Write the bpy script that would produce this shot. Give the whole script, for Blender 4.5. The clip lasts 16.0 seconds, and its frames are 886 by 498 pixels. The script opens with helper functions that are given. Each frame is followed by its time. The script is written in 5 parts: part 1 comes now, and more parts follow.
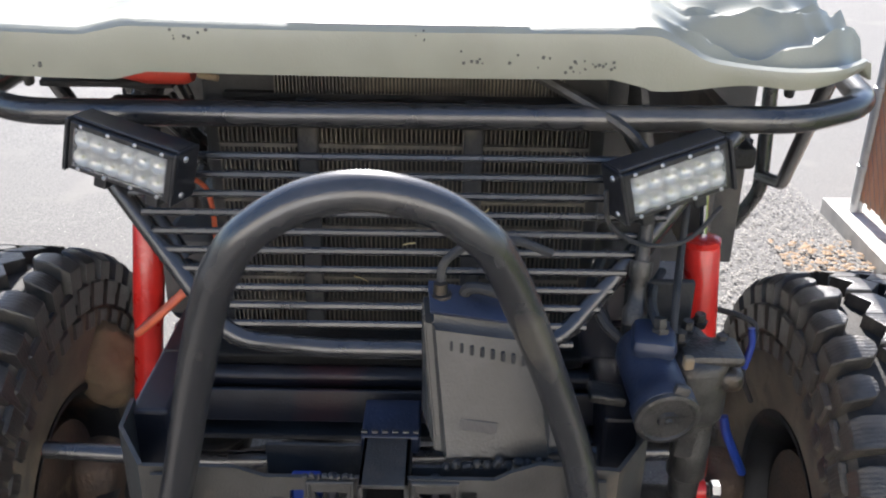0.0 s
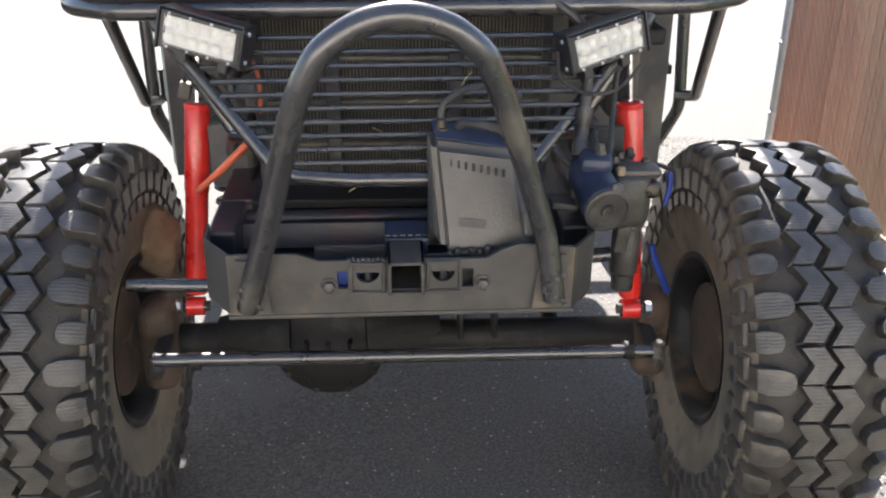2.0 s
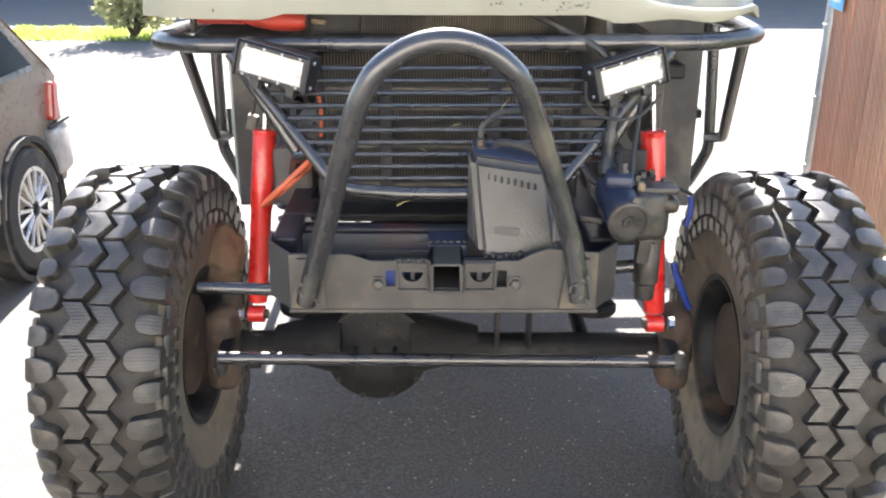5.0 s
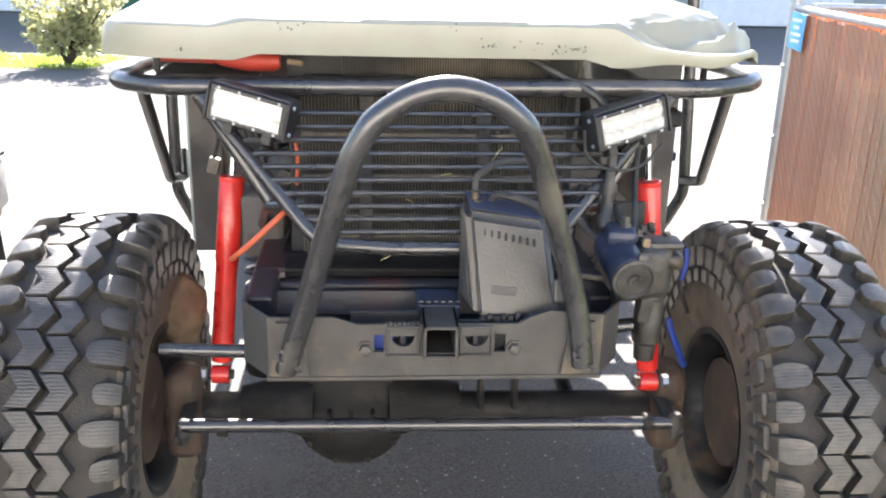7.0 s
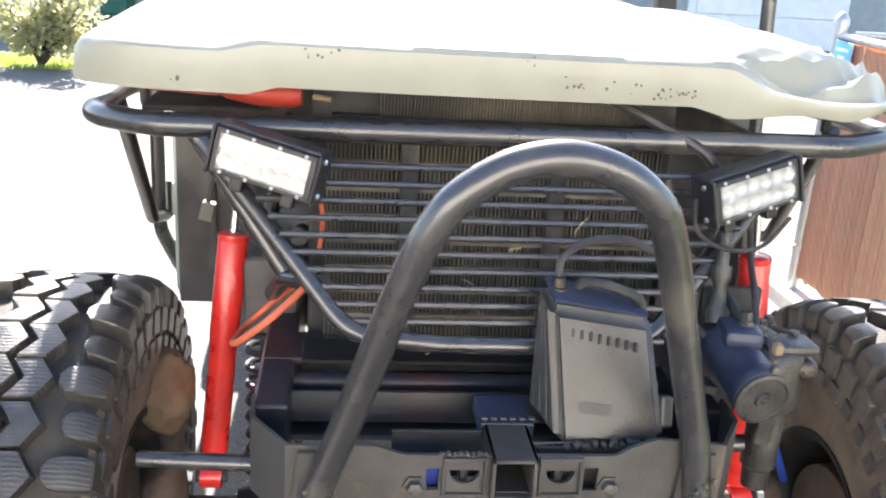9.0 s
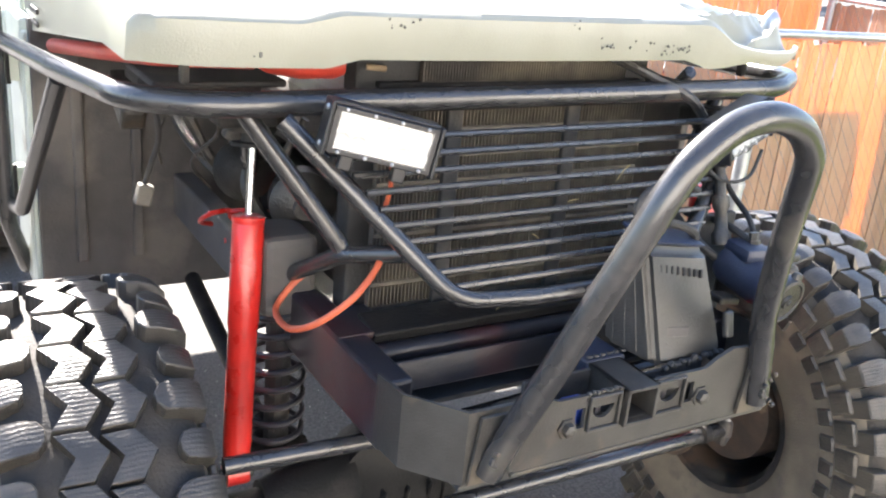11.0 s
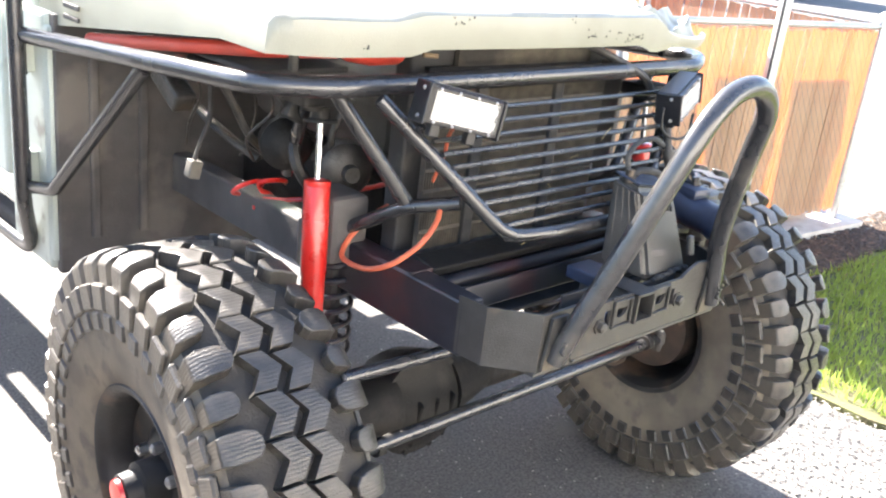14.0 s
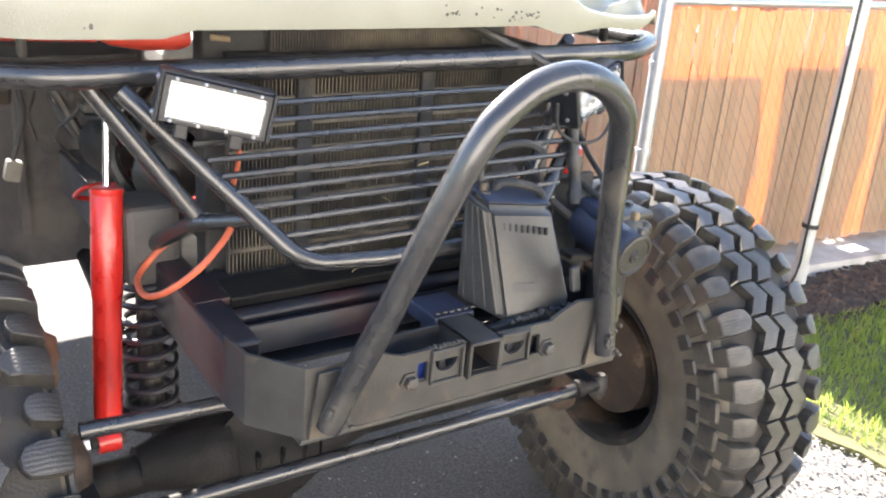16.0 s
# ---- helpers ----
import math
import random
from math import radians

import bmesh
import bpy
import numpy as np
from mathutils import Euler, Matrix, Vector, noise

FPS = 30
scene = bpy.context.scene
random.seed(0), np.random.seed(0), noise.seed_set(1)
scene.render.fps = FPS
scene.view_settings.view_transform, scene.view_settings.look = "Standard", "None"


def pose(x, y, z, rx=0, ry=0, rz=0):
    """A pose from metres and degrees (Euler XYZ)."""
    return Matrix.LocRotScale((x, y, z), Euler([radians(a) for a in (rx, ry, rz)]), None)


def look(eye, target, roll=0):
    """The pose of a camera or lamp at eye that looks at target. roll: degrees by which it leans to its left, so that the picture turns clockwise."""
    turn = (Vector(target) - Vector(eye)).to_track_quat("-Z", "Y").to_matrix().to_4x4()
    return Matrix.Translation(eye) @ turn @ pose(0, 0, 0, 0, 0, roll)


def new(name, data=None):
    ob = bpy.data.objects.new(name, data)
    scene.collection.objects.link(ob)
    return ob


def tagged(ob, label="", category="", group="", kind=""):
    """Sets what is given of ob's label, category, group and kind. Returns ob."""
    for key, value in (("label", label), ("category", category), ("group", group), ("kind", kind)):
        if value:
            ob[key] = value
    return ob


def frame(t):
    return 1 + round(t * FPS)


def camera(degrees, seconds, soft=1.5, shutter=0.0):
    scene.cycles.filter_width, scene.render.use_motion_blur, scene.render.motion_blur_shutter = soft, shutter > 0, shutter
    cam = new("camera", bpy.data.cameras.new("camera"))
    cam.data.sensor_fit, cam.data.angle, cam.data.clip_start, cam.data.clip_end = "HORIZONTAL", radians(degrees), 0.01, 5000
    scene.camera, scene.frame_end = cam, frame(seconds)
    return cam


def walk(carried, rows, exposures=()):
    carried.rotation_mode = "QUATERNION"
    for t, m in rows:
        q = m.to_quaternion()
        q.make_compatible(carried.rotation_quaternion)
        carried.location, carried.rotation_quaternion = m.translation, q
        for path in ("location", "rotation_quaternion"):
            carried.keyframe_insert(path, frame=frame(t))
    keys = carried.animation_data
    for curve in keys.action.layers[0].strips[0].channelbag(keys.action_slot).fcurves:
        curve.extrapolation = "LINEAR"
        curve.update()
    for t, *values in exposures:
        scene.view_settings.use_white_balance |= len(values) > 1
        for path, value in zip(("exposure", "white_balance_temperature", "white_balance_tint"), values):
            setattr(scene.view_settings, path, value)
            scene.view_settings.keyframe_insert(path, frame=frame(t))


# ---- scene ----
cam = camera(51.0, 16.0, soft=2.1)
PATH = [
    (0, (0.0600, -0.9440, 1.6480), (0.0555, 0.8650, 0.7940), 0.90),
    (0.5, (0.0589, -0.9863, 1.7012), (-0.0282, 0.7862, 0.7788), -0.16),
    (1, (0.0470, -1.1160, 1.6560), (-0.0410, 0.7260, 0.8840), -0.42),
    (1.5, (0.0050, -1.2970, 1.5680), (0.0660, 0.5330, 0.7600), 0.25),
    (2, (-0.0450, -1.4705, 1.5775), (0.0737, 0.3412, 0.7386), 0.42),
    (2.5, (-0.0386, -1.5722, 1.5566), (0.0490, 0.2428, 0.7211), 0.52),
    (3, (-0.0189, -1.6900, 1.5484), (0.0880, 0.1578, 0.7907), 1.51),
    (3.5, (-0.0170, -1.7380, 1.5643), (0.0601, 0.1389, 0.8779), 1.63),
    (4, (-0.0167, -1.7334, 1.5424), (-0.0017, 0.1214, 0.7944), 0.26),
    (6.5, (-0.1214, -1.6063, 1.5677), (-0.0357, 0.2845, 0.9217), 0.95),
    (7, (-0.1416, -1.5408, 1.5557), (0.0151, 0.3432, 0.9029), 1.60),
    (7.5, (-0.1059, -1.3742, 1.5282), (0.0477, 0.5082, 0.8702), 2.01),
    (8, (-0.0667, -1.2332, 1.5272), (-0.0002, 0.6392, 0.8275), 1.66),
    (8.5, (-0.1249, -1.1628, 1.5429), (-0.0285, 0.7276, 0.8970), 2.53),
    (11, (-0.9636, -0.9114, 1.5369), (0.0322, 0.6789, 0.8444), 5.50),
    (11.5, (-1.0659, -1.0272, 1.5565), (-0.0157, 0.5212, 0.8497), 6.71),
    (12, (-1.1122, -1.0562, 1.5590), (-0.0693, 0.4870, 0.8302), 6.97),
    (12.5, (-1.3427, -0.9698, 1.5583), (-0.1380, 0.5017, 0.9390), 6.97),
    (13, (-1.4997, -0.9309, 1.5655), (-0.1849, 0.4336, 0.9257), 7.16),
    (13.5, (-1.5477, -0.9358, 1.5684), (-0.2228, 0.4161, 0.9227), 6.58),
    (14, (-1.5615, -0.9523, 1.5647), (-0.2303, 0.3724, 0.8770), 6.68),
    (14.5, (-1.5041, -0.9823, 1.5696), (-0.1806, 0.3504, 0.8823), 7.42),
    (15, (-1.2777, -1.0440, 1.5500), (-0.0307, 0.3536, 0.8491), 5.08),
    (15.5, (-1.0611, -1.0983, 1.5708), (0.1169, 0.3532, 0.8598), 5.83),
    (16, (-0.8386, -1.0523, 1.5470), (0.2251, 0.4755, 0.8160), 4.81),
]
walk(cam, [(t, look(eye, target, roll)) for t, eye, target, roll in PATH],
     exposures=[(0.0, 1.9, 6150, 13), (0.5, 1.92, 6150, 13), (1.0, 1.9, 6150, 13), (1.5, 1.55, 6500, 13), (2.0, 2.28, 6500, 13), (2.5, 2.46, 6500, 13), (3.0, 2.54, 6500, 13), (3.5, 2.46, 6500, 13), (4.0, 2.79, 6500, 13), (6.5, 2.88, 6500, 13), (8.5, 2.94, 6500, 13), (11.0, 2.99, 6500, 13), (13.5, 3.26, 6500, 13), (15.5, 3.12, 6600, 13), (16.0, 3.08, 6600, 13)])

# ---- world and sun ----
SUN_ELEVATION, SUN_AZIMUTH = radians(36), radians(-2.0)
world = bpy.data.worlds.new("sky")
scene.world = world
world.use_nodes = True
wn = world.node_tree
sky = wn.nodes.new("ShaderNodeTexSky")
sky.sky_type = "NISHITA"
sky.sun_disc = False
sky.sun_elevation, sky.sun_rotation = SUN_ELEVATION, SUN_AZIMUTH
wn.links.new(sky.outputs[0], wn.nodes["Background"].inputs[0])
wn.nodes["Background"].inputs[1].default_value = 0.085
sun_dir = Vector((math.sin(SUN_AZIMUTH) * math.cos(SUN_ELEVATION), math.cos(SUN_AZIMUTH) * math.cos(SUN_ELEVATION), math.sin(SUN_ELEVATION)))
sun = new("sun", bpy.data.lights.new("sun", "SUN"))
sun.data.energy, sun.data.angle, sun.data.color = 5.0, radians(0.53), (1.0, 0.95, 0.87)
sun.matrix_world = look(sun_dir * 30, (0, 0, 0))


# ---- materials ----
def material(name, color, rough=0.6, metal=0.0, color2=None, scale=20.0, bump=0.0, bump_scale=200.0, stain=None, stain_scale=4.0, stain_at=0.55, spec=0.5, coat=0.0, vary=0.0, rough2=None):
    """Two scales of noise: a broad stain layer over fine grain, with relief."""
    m = bpy.data.materials.new(name)
    m.use_nodes = True
    nt = m.node_tree
    b = nt.nodes["Principled BSDF"]
    b.inputs["Roughness"].default_value, b.inputs["Metallic"].default_value = rough, metal
    b.inputs["Specular IOR Level"].default_value = spec
    b.inputs["Coat Weight"].default_value = coat
    co = nt.nodes.new("ShaderNodeTexCoord")

    def noise_node(s, detail=6.0):
        n = nt.nodes.new("ShaderNodeTexNoise")
        n.inputs["Scale"].default_value, n.inputs["Detail"].default_value = s, detail
        nt.links.new(co.outputs["Object"], n.inputs["Vector"])
        return n

    def ramp(src, lo, hi):
        r = nt.nodes.new("ShaderNodeMapRange")
        r.inputs["From Min"].default_value, r.inputs["From Max"].default_value = lo, hi
        nt.links.new(src, r.inputs["Value"])
        return r.outputs[0]

    def mix(fac, a, c):
        x = nt.nodes.new("ShaderNodeMix")
        x.data_type = "RGBA"
        nt.links.new(fac, x.inputs["Factor"])
        for value, sock in ((a, x.inputs[6]), (c, x.inputs[7])):
            if hasattr(value, "is_linked"):
                nt.links.new(value, sock)
            else:
                sock.default_value = (*value, 1)
        return x.outputs[2]

    c2 = color2 or tuple(min(1, v * 0.72) for v in color)
    grain = noise_node(scale)
    col = mix(ramp(grain.outputs[0], 0.35, 0.68), c2, color)
    if stain:
        st = noise_node(stain_scale, 9.0)
        mask = ramp(st.outputs[0], stain_at, stain_at + 0.1)
        col = mix(mask, col, stain)
    if vary:
        info = nt.nodes.new("ShaderNodeObjectInfo")
        hs = nt.nodes.new("ShaderNodeHueSaturation")
        mul = nt.nodes.new("ShaderNodeMath")
        mul.operation = "MULTIPLY_ADD"
        mul.inputs[1].default_value, mul.inputs[2].default_value = vary, 1 - vary / 2
        nt.links.new(info.outputs["Random"], mul.inputs[0])
        nt.links.new(mul.outputs[0], hs.inputs["Value"])
        nt.links.new(col, hs.inputs["Color"])
        col = hs.outputs[0]
    nt.links.new(col, b.inputs["Base Color"])
    rr = nt.nodes.new("ShaderNodeMapRange")
    rr.inputs["To Min"].default_value, rr.inputs["To Max"].default_value = max(0.02, rough - 0.12), min(1, (rough2 or rough) + 0.12)
    nt.links.new(grain.outputs[0], rr.inputs["Value"])
    nt.links.new(rr.outputs[0], b.inputs["Roughness"])
    if bump:
        bn = noise_node(bump_scale, 4.0)
        bp = nt.nodes.new("ShaderNodeBump")
        bp.inputs["Strength"].default_value, bp.inputs["Distance"].default_value = bump, 0.004
        nt.links.new(bn.outputs[0], bp.inputs["Height"])
        nt.links.new(bp.outputs[0], b.inputs["Normal"])
    return m


M_PAINT = material("sage_cream_paint", (0.29, 0.284, 0.222), 0.4, 0, (0.26, 0.254, 0.198), 9, 0.15, 300, stain=(0.245, 0.236, 0.182), stain_scale=7, stain_at=0.6, coat=0.25)
M_BODY = material("pale_green_body_paint", (0.50, 0.54, 0.47), 0.45, 0, (0.40, 0.44, 0.38), 8, 0.1, 300, stain=(0.25, 0.24, 0.2), stain_scale=10, stain_at=0.62)
M_RUSTSPOT = material("chipped_primer_spots", (0.12, 0.115, 0.10), 0.8)
M_TUBE = material("satin_black_tube_paint", (0.036, 0.035, 0.035), 0.27, 0.0, (0.026, 0.025, 0.025), 30, 0.0, 300, stain=(0.075, 0.068, 0.058), stain_scale=5, stain_at=0.62, spec=0.9)
tube_nt = M_TUBE.node_tree
for ln in list(tube_nt.links):
    if ln.to_socket.name == "Roughness":
        tube_nt.links.remove(ln)
# dusty black, its colour raised further to stand in for lens glare
M_LIFTBLACK = material("dust_dulled_black_sheet", (0.11, 0.10, 0.092), 0.8, 0, (0.065, 0.06, 0.056), 9, 0.3, 160, stain=(0.15, 0.132, 0.112), stain_scale=4, stain_at=0.55)
M_PLATE = material("dusty_grey_steel_plate", (0.080, 0.076, 0.069), 0.46, 0.3, (0.052, 0.048, 0.044), 14, 0.3, 260, stain=(0.12, 0.098, 0.072), stain_scale=8, stain_at=0.56)
# maroon blotches in this black are painted stand-ins for red reflections
M_RAIL = material("glossy_black_rail_paint", (0.026, 0.025, 0.03), 0.34, 0, (0.018, 0.017, 0.021), 20, 0.15, 300, stain=(0.05, 0.02, 0.02), stain_scale=5, stain_at=0.58)
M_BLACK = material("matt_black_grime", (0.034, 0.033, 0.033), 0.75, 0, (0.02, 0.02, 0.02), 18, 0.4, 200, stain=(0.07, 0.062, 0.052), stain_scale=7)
M_CHASSIS = material("oily_black_axle", (0.013, 0.0125, 0.012), 0.6, 0.0, (0.009, 0.0085, 0.008), 22, 0.5, 160, spec=0.3, stain=(0.028, 0.025, 0.022), stain_scale=9)
M_RUBBER = material("dusty_tyre_rubber", (0.058, 0.052, 0.045), 0.36, 0, (0.036, 0.033, 0.029), 35, 0.3, 350, spec=0.6, stain=(0.095, 0.081, 0.063), stain_scale=10, stain_at=0.55, vary=0.25)
nt_ = M_RUBBER.node_tree
co_ = nt_.nodes.new("ShaderNodeTexCoord")
wv_ = nt_.nodes.new("ShaderNodeTexWave")
wv_.bands_direction = "Y"
wv_.inputs["Scale"].default_value, wv_.inputs["Distortion"].default_value = 44.0, 2.5
nt_.links.new(co_.outputs["Object"], wv_.inputs["Vector"])
bp_ = nt_.nodes.new("ShaderNodeBump")
bp_.inputs["Strength"].default_value, bp_.inputs["Distance"].default_value = 0.15, 0.003
nt_.links.new(wv_.outputs["Fac"], bp_.inputs["Height"])
old_ = next(n for n in nt_.nodes if n.bl_idname == "ShaderNodeBump" and n != bp_)
nt_.links.new(old_.outputs[0], bp_.inputs["Normal"])
nt_.links.new(bp_.outputs[0], nt_.nodes["Principled BSDF"].inputs["Normal"])
M_SIDEWALL = material("brown_dusted_sidewall", (0.20, 0.168, 0.125), 0.85, 0, (0.125, 0.105, 0.08), 12, 0.4, 200, stain=(0.115, 0.10, 0.08), stain_scale=14)
# tread floor rubber, darker than the lugs: shade of the voids put into colour
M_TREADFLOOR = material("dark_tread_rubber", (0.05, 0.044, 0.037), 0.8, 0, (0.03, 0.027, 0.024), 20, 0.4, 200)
M_RUSTY = material("rusty_brown_casting", (0.10, 0.066, 0.046), 0.75, 0.1, (0.05, 0.036, 0.028), 18, 0.6, 120, stain=(0.20, 0.14, 0.085), stain_scale=16, stain_at=0.62)
M_RIM = material("dark_steel_rim", (0.03, 0.03, 0.032), 0.5, 0.3, (0.02, 0.02, 0.02), 25, 0.2, 200, stain=(0.09, 0.06, 0.04), stain_scale=9)
M_RED = material("red_shock_enamel", (0.62, 0.025, 0.018), 0.3, 0, (0.5, 0.02, 0.015), 25, 0.05, 300, coat=0.3)
M_REDPAINT = material("faded_red_panel_paint", (0.5, 0.05, 0.03), 0.5, 0, (0.38, 0.035, 0.02), 14, 0.15, 200)
M_ORANGE = material("orange_cable_sheath", (0.62, 0.14, 0.06), 0.5, 0, (0.5, 0.1, 0.045), 40)
M_CHROME = material("chrome_rod", (0.75, 0.75, 0.76), 0.12, 1.0, (0.7, 0.7, 0.7), 40)
M_LEDBODY = material("black_anodised_housing", (0.02, 0.02, 0.022), 0.34, 0.1, (0.012, 0.012, 0.014), 50, 0.1, 500)
M_BOLT = material("zinc_bolt", (0.55, 0.55, 0.55), 0.3, 0.9)
M_REFLECT = material("silver_led_reflector", (0.95, 0.95, 0.93), 0.32, 0.75, (0.9, 0.9, 0.88), 60)
M_LEDCHIP = material("pale_yellow_led_chip", (0.75, 0.72, 0.5), 0.4)
M_BOXMETAL = material("scuffed_grey_box_metal", (0.085, 0.082, 0.078), 0.38, 0.3, (0.055, 0.053, 0.05), 10, 0.25, 220, stain=(0.07, 0.068, 0.065), stain_scale=6, stain_at=0.57)
M_BLUE = material("worn_blue_paint", (0.03, 0.041, 0.075), 0.42, 0, (0.022, 0.028, 0.048), 14, 0.2, 220)
M_BLUEWIRE = material("blue_plastic_hose", (0.012, 0.04, 0.24), 0.45)
M_RADIATOR = material("dusty_bronze_radiator_fins", (0.17, 0.146, 0.11), 0.65, 0.2, (0.095, 0.083, 0.065), 30, 0.4, 200, stain=(0.06, 0.054, 0.048), stain_scale=5, stain_at=0.5)
M_CASTING = material("oily_cast_aluminium", (0.085, 0.08, 0.074), 0.38, 0.5, (0.035, 0.033, 0.03), 25, 0.5, 180, stain=(0.07, 0.055, 0.04), stain_scale=14)
M_MUD = material("mud_caked_tan_iron", (0.22, 0.165, 0.10), 0.9, 0, (0.14, 0.10, 0.065), 14, 0.7, 60)
M_PLUG = material("dusty_yellowed_plastic", (0.16, 0.145, 0.118), 0.7)
M_STRAW = material("dry_straw", (0.5, 0.4, 0.2), 0.8)
M_ASPHALT = material("worn_asphalt", (0.155, 0.147, 0.137), 0.85, 0, (0.066, 0.063, 0.06), 120, 1.0, 150, stain=(0.125, 0.118, 0.108), stain_scale=2.6, stain_at=0.56)
M_GRAVEL = material("pale_gravel", (0.46, 0.43, 0.38), 0.9, 0, (0.3, 0.28, 0.25), 60, 0.8, 90, vary=0.5)
M_CONCRETE = material("pale_concrete", (0.55, 0.53, 0.49), 0.85, 0, (0.42, 0.40, 0.37), 14, 0.4, 120, stain=(0.3, 0.27, 0.22), stain_scale=5, stain_at=0.6)
M_SOIL = material("dark_mulch", (0.075, 0.05, 0.035), 0.95, 0, (0.04, 0.028, 0.02), 40, 1.0, 60, stain=(0.14, 0.09, 0.055), stain_scale=20)
M_LEAF = material("dry_brown_leaf", (0.30, 0.19, 0.10), 0.8, 0, (0.19, 0.12, 0.06), 30, vary=0.5)
M_GALV = material("galvanised_steel", (0.5, 0.51, 0.52), 0.42, 0.7, (0.4, 0.41, 0.42), 25, 0.15, 200)
M_WIRE = material("dull_grey_wire", (0.36, 0.31, 0.26), 0.6, 0.2)
M_SHED = material("grey_ribbed_metal", (0.5, 0.5, 0.52), 0.5, 0.3, (0.42, 0.42, 0.44), 6)
M_DARKCAR = material("black_car_paint", (0.02, 0.022, 0.028), 0.25, 0.2, coat=0.5)
M_POLE = material("weathered_white_pole", (0.62, 0.63, 0.6), 0.45, 0.2, (0.5, 0.51, 0.48), 10, 0.2, 200, stain=(0.35, 0.33, 0.3), stain_scale=8, stain_at=0.62)
M_CREAM = material("cream_render", (0.72, 0.68, 0.6), 0.85, 0, (0.66, 0.62, 0.55), 5, 0.2, 40)
M_LAWNSOIL = material("grassy_soil", (0.13, 0.14, 0.05), 0.95, 0, (0.09, 0.08, 0.04), 30, 0.8, 60)
M_WHITE = material("white_garage_paint", (0.75, 0.76, 0.76), 0.6, 0, (0.68, 0.69, 0.7), 6)
M_SIDING = material("grey_green_siding", (0.30, 0.33, 0.33), 0.7, 0, (0.25, 0.28, 0.28), 6, 0.2, 60)
M_PINK = material("pinkish_beige_siding", (0.55, 0.46, 0.42), 0.75, 0, (0.48, 0.40, 0.37), 5)
M_ROOF = material("dark_shingle", (0.09, 0.085, 0.08), 0.9, 0, (0.06, 0.055, 0.05), 20, 0.5, 30)
M_SIGN = material("light_blue_sign", (0.16, 0.5, 0.78), 0.5, 0, (0.14, 0.45, 0.72), 20)
M_SIGNINK = material("white_sign_lettering", (0.75, 0.8, 0.85), 0.5)
M_GREENBOX = material("dark_green_plastic", (0.02, 0.12, 0.085), 0.5)
M_BIN = material("dark_bin_plastic", (0.04, 0.045, 0.05), 0.6)
M_CARPAINT = material("champagne_beige_car_paint", (0.36, 0.285, 0.215), 0.3, 0.3, (0.345, 0.27, 0.2), 40, coat=0.5)
M_CARTRIM = material("silver_grey_bumper_trim", (0.46, 0.43, 0.39), 0.4)
M_TAIL = material("red_tail_lamp_plastic", (0.5, 0.02, 0.02), 0.2, coat=0.5)
M_CARGLASS = material("dark_car_glass", (0.03, 0.04, 0.045), 0.06, 0, (0.02, 0.03, 0.035), 5, spec=0.8)
M_ALLOY = material("silver_alloy_wheel", (0.6, 0.6, 0.6), 0.3, 0.8)
M_CABTRIM = material("dark_brown_cab_interior", (0.05, 0.042, 0.036), 0.8)


def leaf_material(name, color, color2, glow):
    """Thin leaf or slat: part of the light comes through."""
    m = material(name, color, 0.6, 0, color2, 8, vary=0.3)
    nt = m.node_tree
    b = nt.nodes["Principled BSDF"]
    out = nt.nodes["Material Output"]
    tr = nt.nodes.new("ShaderNodeBsdfTranslucent")
    tr.inputs[0].default_value = (*glow, 1)
    mx = nt.nodes.new("ShaderNodeMixShader")
    mx.inputs[0].default_value = 0.45
    nt.links.new(b.outputs[0], mx.inputs[1])
    nt.links.new(tr.outputs[0], mx.inputs[2])
    nt.links.new(mx.outputs[0], out.inputs[0])
    return m


M_GRASS = leaf_material("lawn_grass", (0.17, 0.24, 0.05), (0.10, 0.16, 0.03), (0.42, 0.52, 0.10))
M_SHRUB = leaf_material("shrub_leaf", (0.34, 0.34, 0.2), (0.2, 0.21, 0.11), (0.6, 0.58, 0.3))
M_HEDGE = leaf_material("dark_hedge_leaf", (0.045, 0.08, 0.03), (0.025, 0.05, 0.018), (0.08, 0.14, 0.03))
M_SLAT = leaf_material("terracotta_privacy_slat", (0.52, 0.395, 0.275), (0.44, 0.33, 0.225), (0.80, 0.34, 0.08))

gl = bpy.data.materials.new("clear_lens_glass")
gl.use_nodes = True
gb = gl.node_tree.nodes["Principled BSDF"]
gb.inputs["Transmission Weight"].default_value, gb.inputs["Roughness"].default_value, gb.inputs["IOR"].default_value = 1.0, 0.03, 1.3
M_GLASS = gl
# whitish haze in the lens stands in for the bright sky it reflects
M_LENS = material("dust_hazed_lens", (0.86, 0.86, 0.84), 0.16, 0, (0.8, 0.8, 0.78), 60, spec=0.8)
M_LENS.node_tree.nodes["Principled BSDF"].inputs["Transmission Weight"].default_value = 0.9


# ---- mesh helpers ----
def part(name, bm, mat, parent=None, label="", smooth=False, m=None):
    me = bpy.data.meshes.new(name)
    bmesh.ops.recalc_face_normals(bm, faces=bm.faces)
    bm.to_mesh(me)
    bm.free()
    me.materials.append(mat)
    if smooth:
        me.polygons.foreach_set("use_smooth", [True] * len(me.polygons))
        me.set_sharp_from_angle(angle=radians(40))
    ob = new(name, me)
    ob.parent = parent
    if m is not None:
        ob.matrix_basis = m
    if label:
        ob["label"] = label
    return ob


def share(name, me, parent, m):
    ob = new(name, me)
    ob.parent = parent
    ob.matrix_basis = m
    return ob


def thing(name, label, category, at=(0, 0, 0), group="", kind=""):
    ob = new(name)
    ob.location = at
    ob.empty_display_size = 0.05
    return tagged(ob, label, category, group, kind)


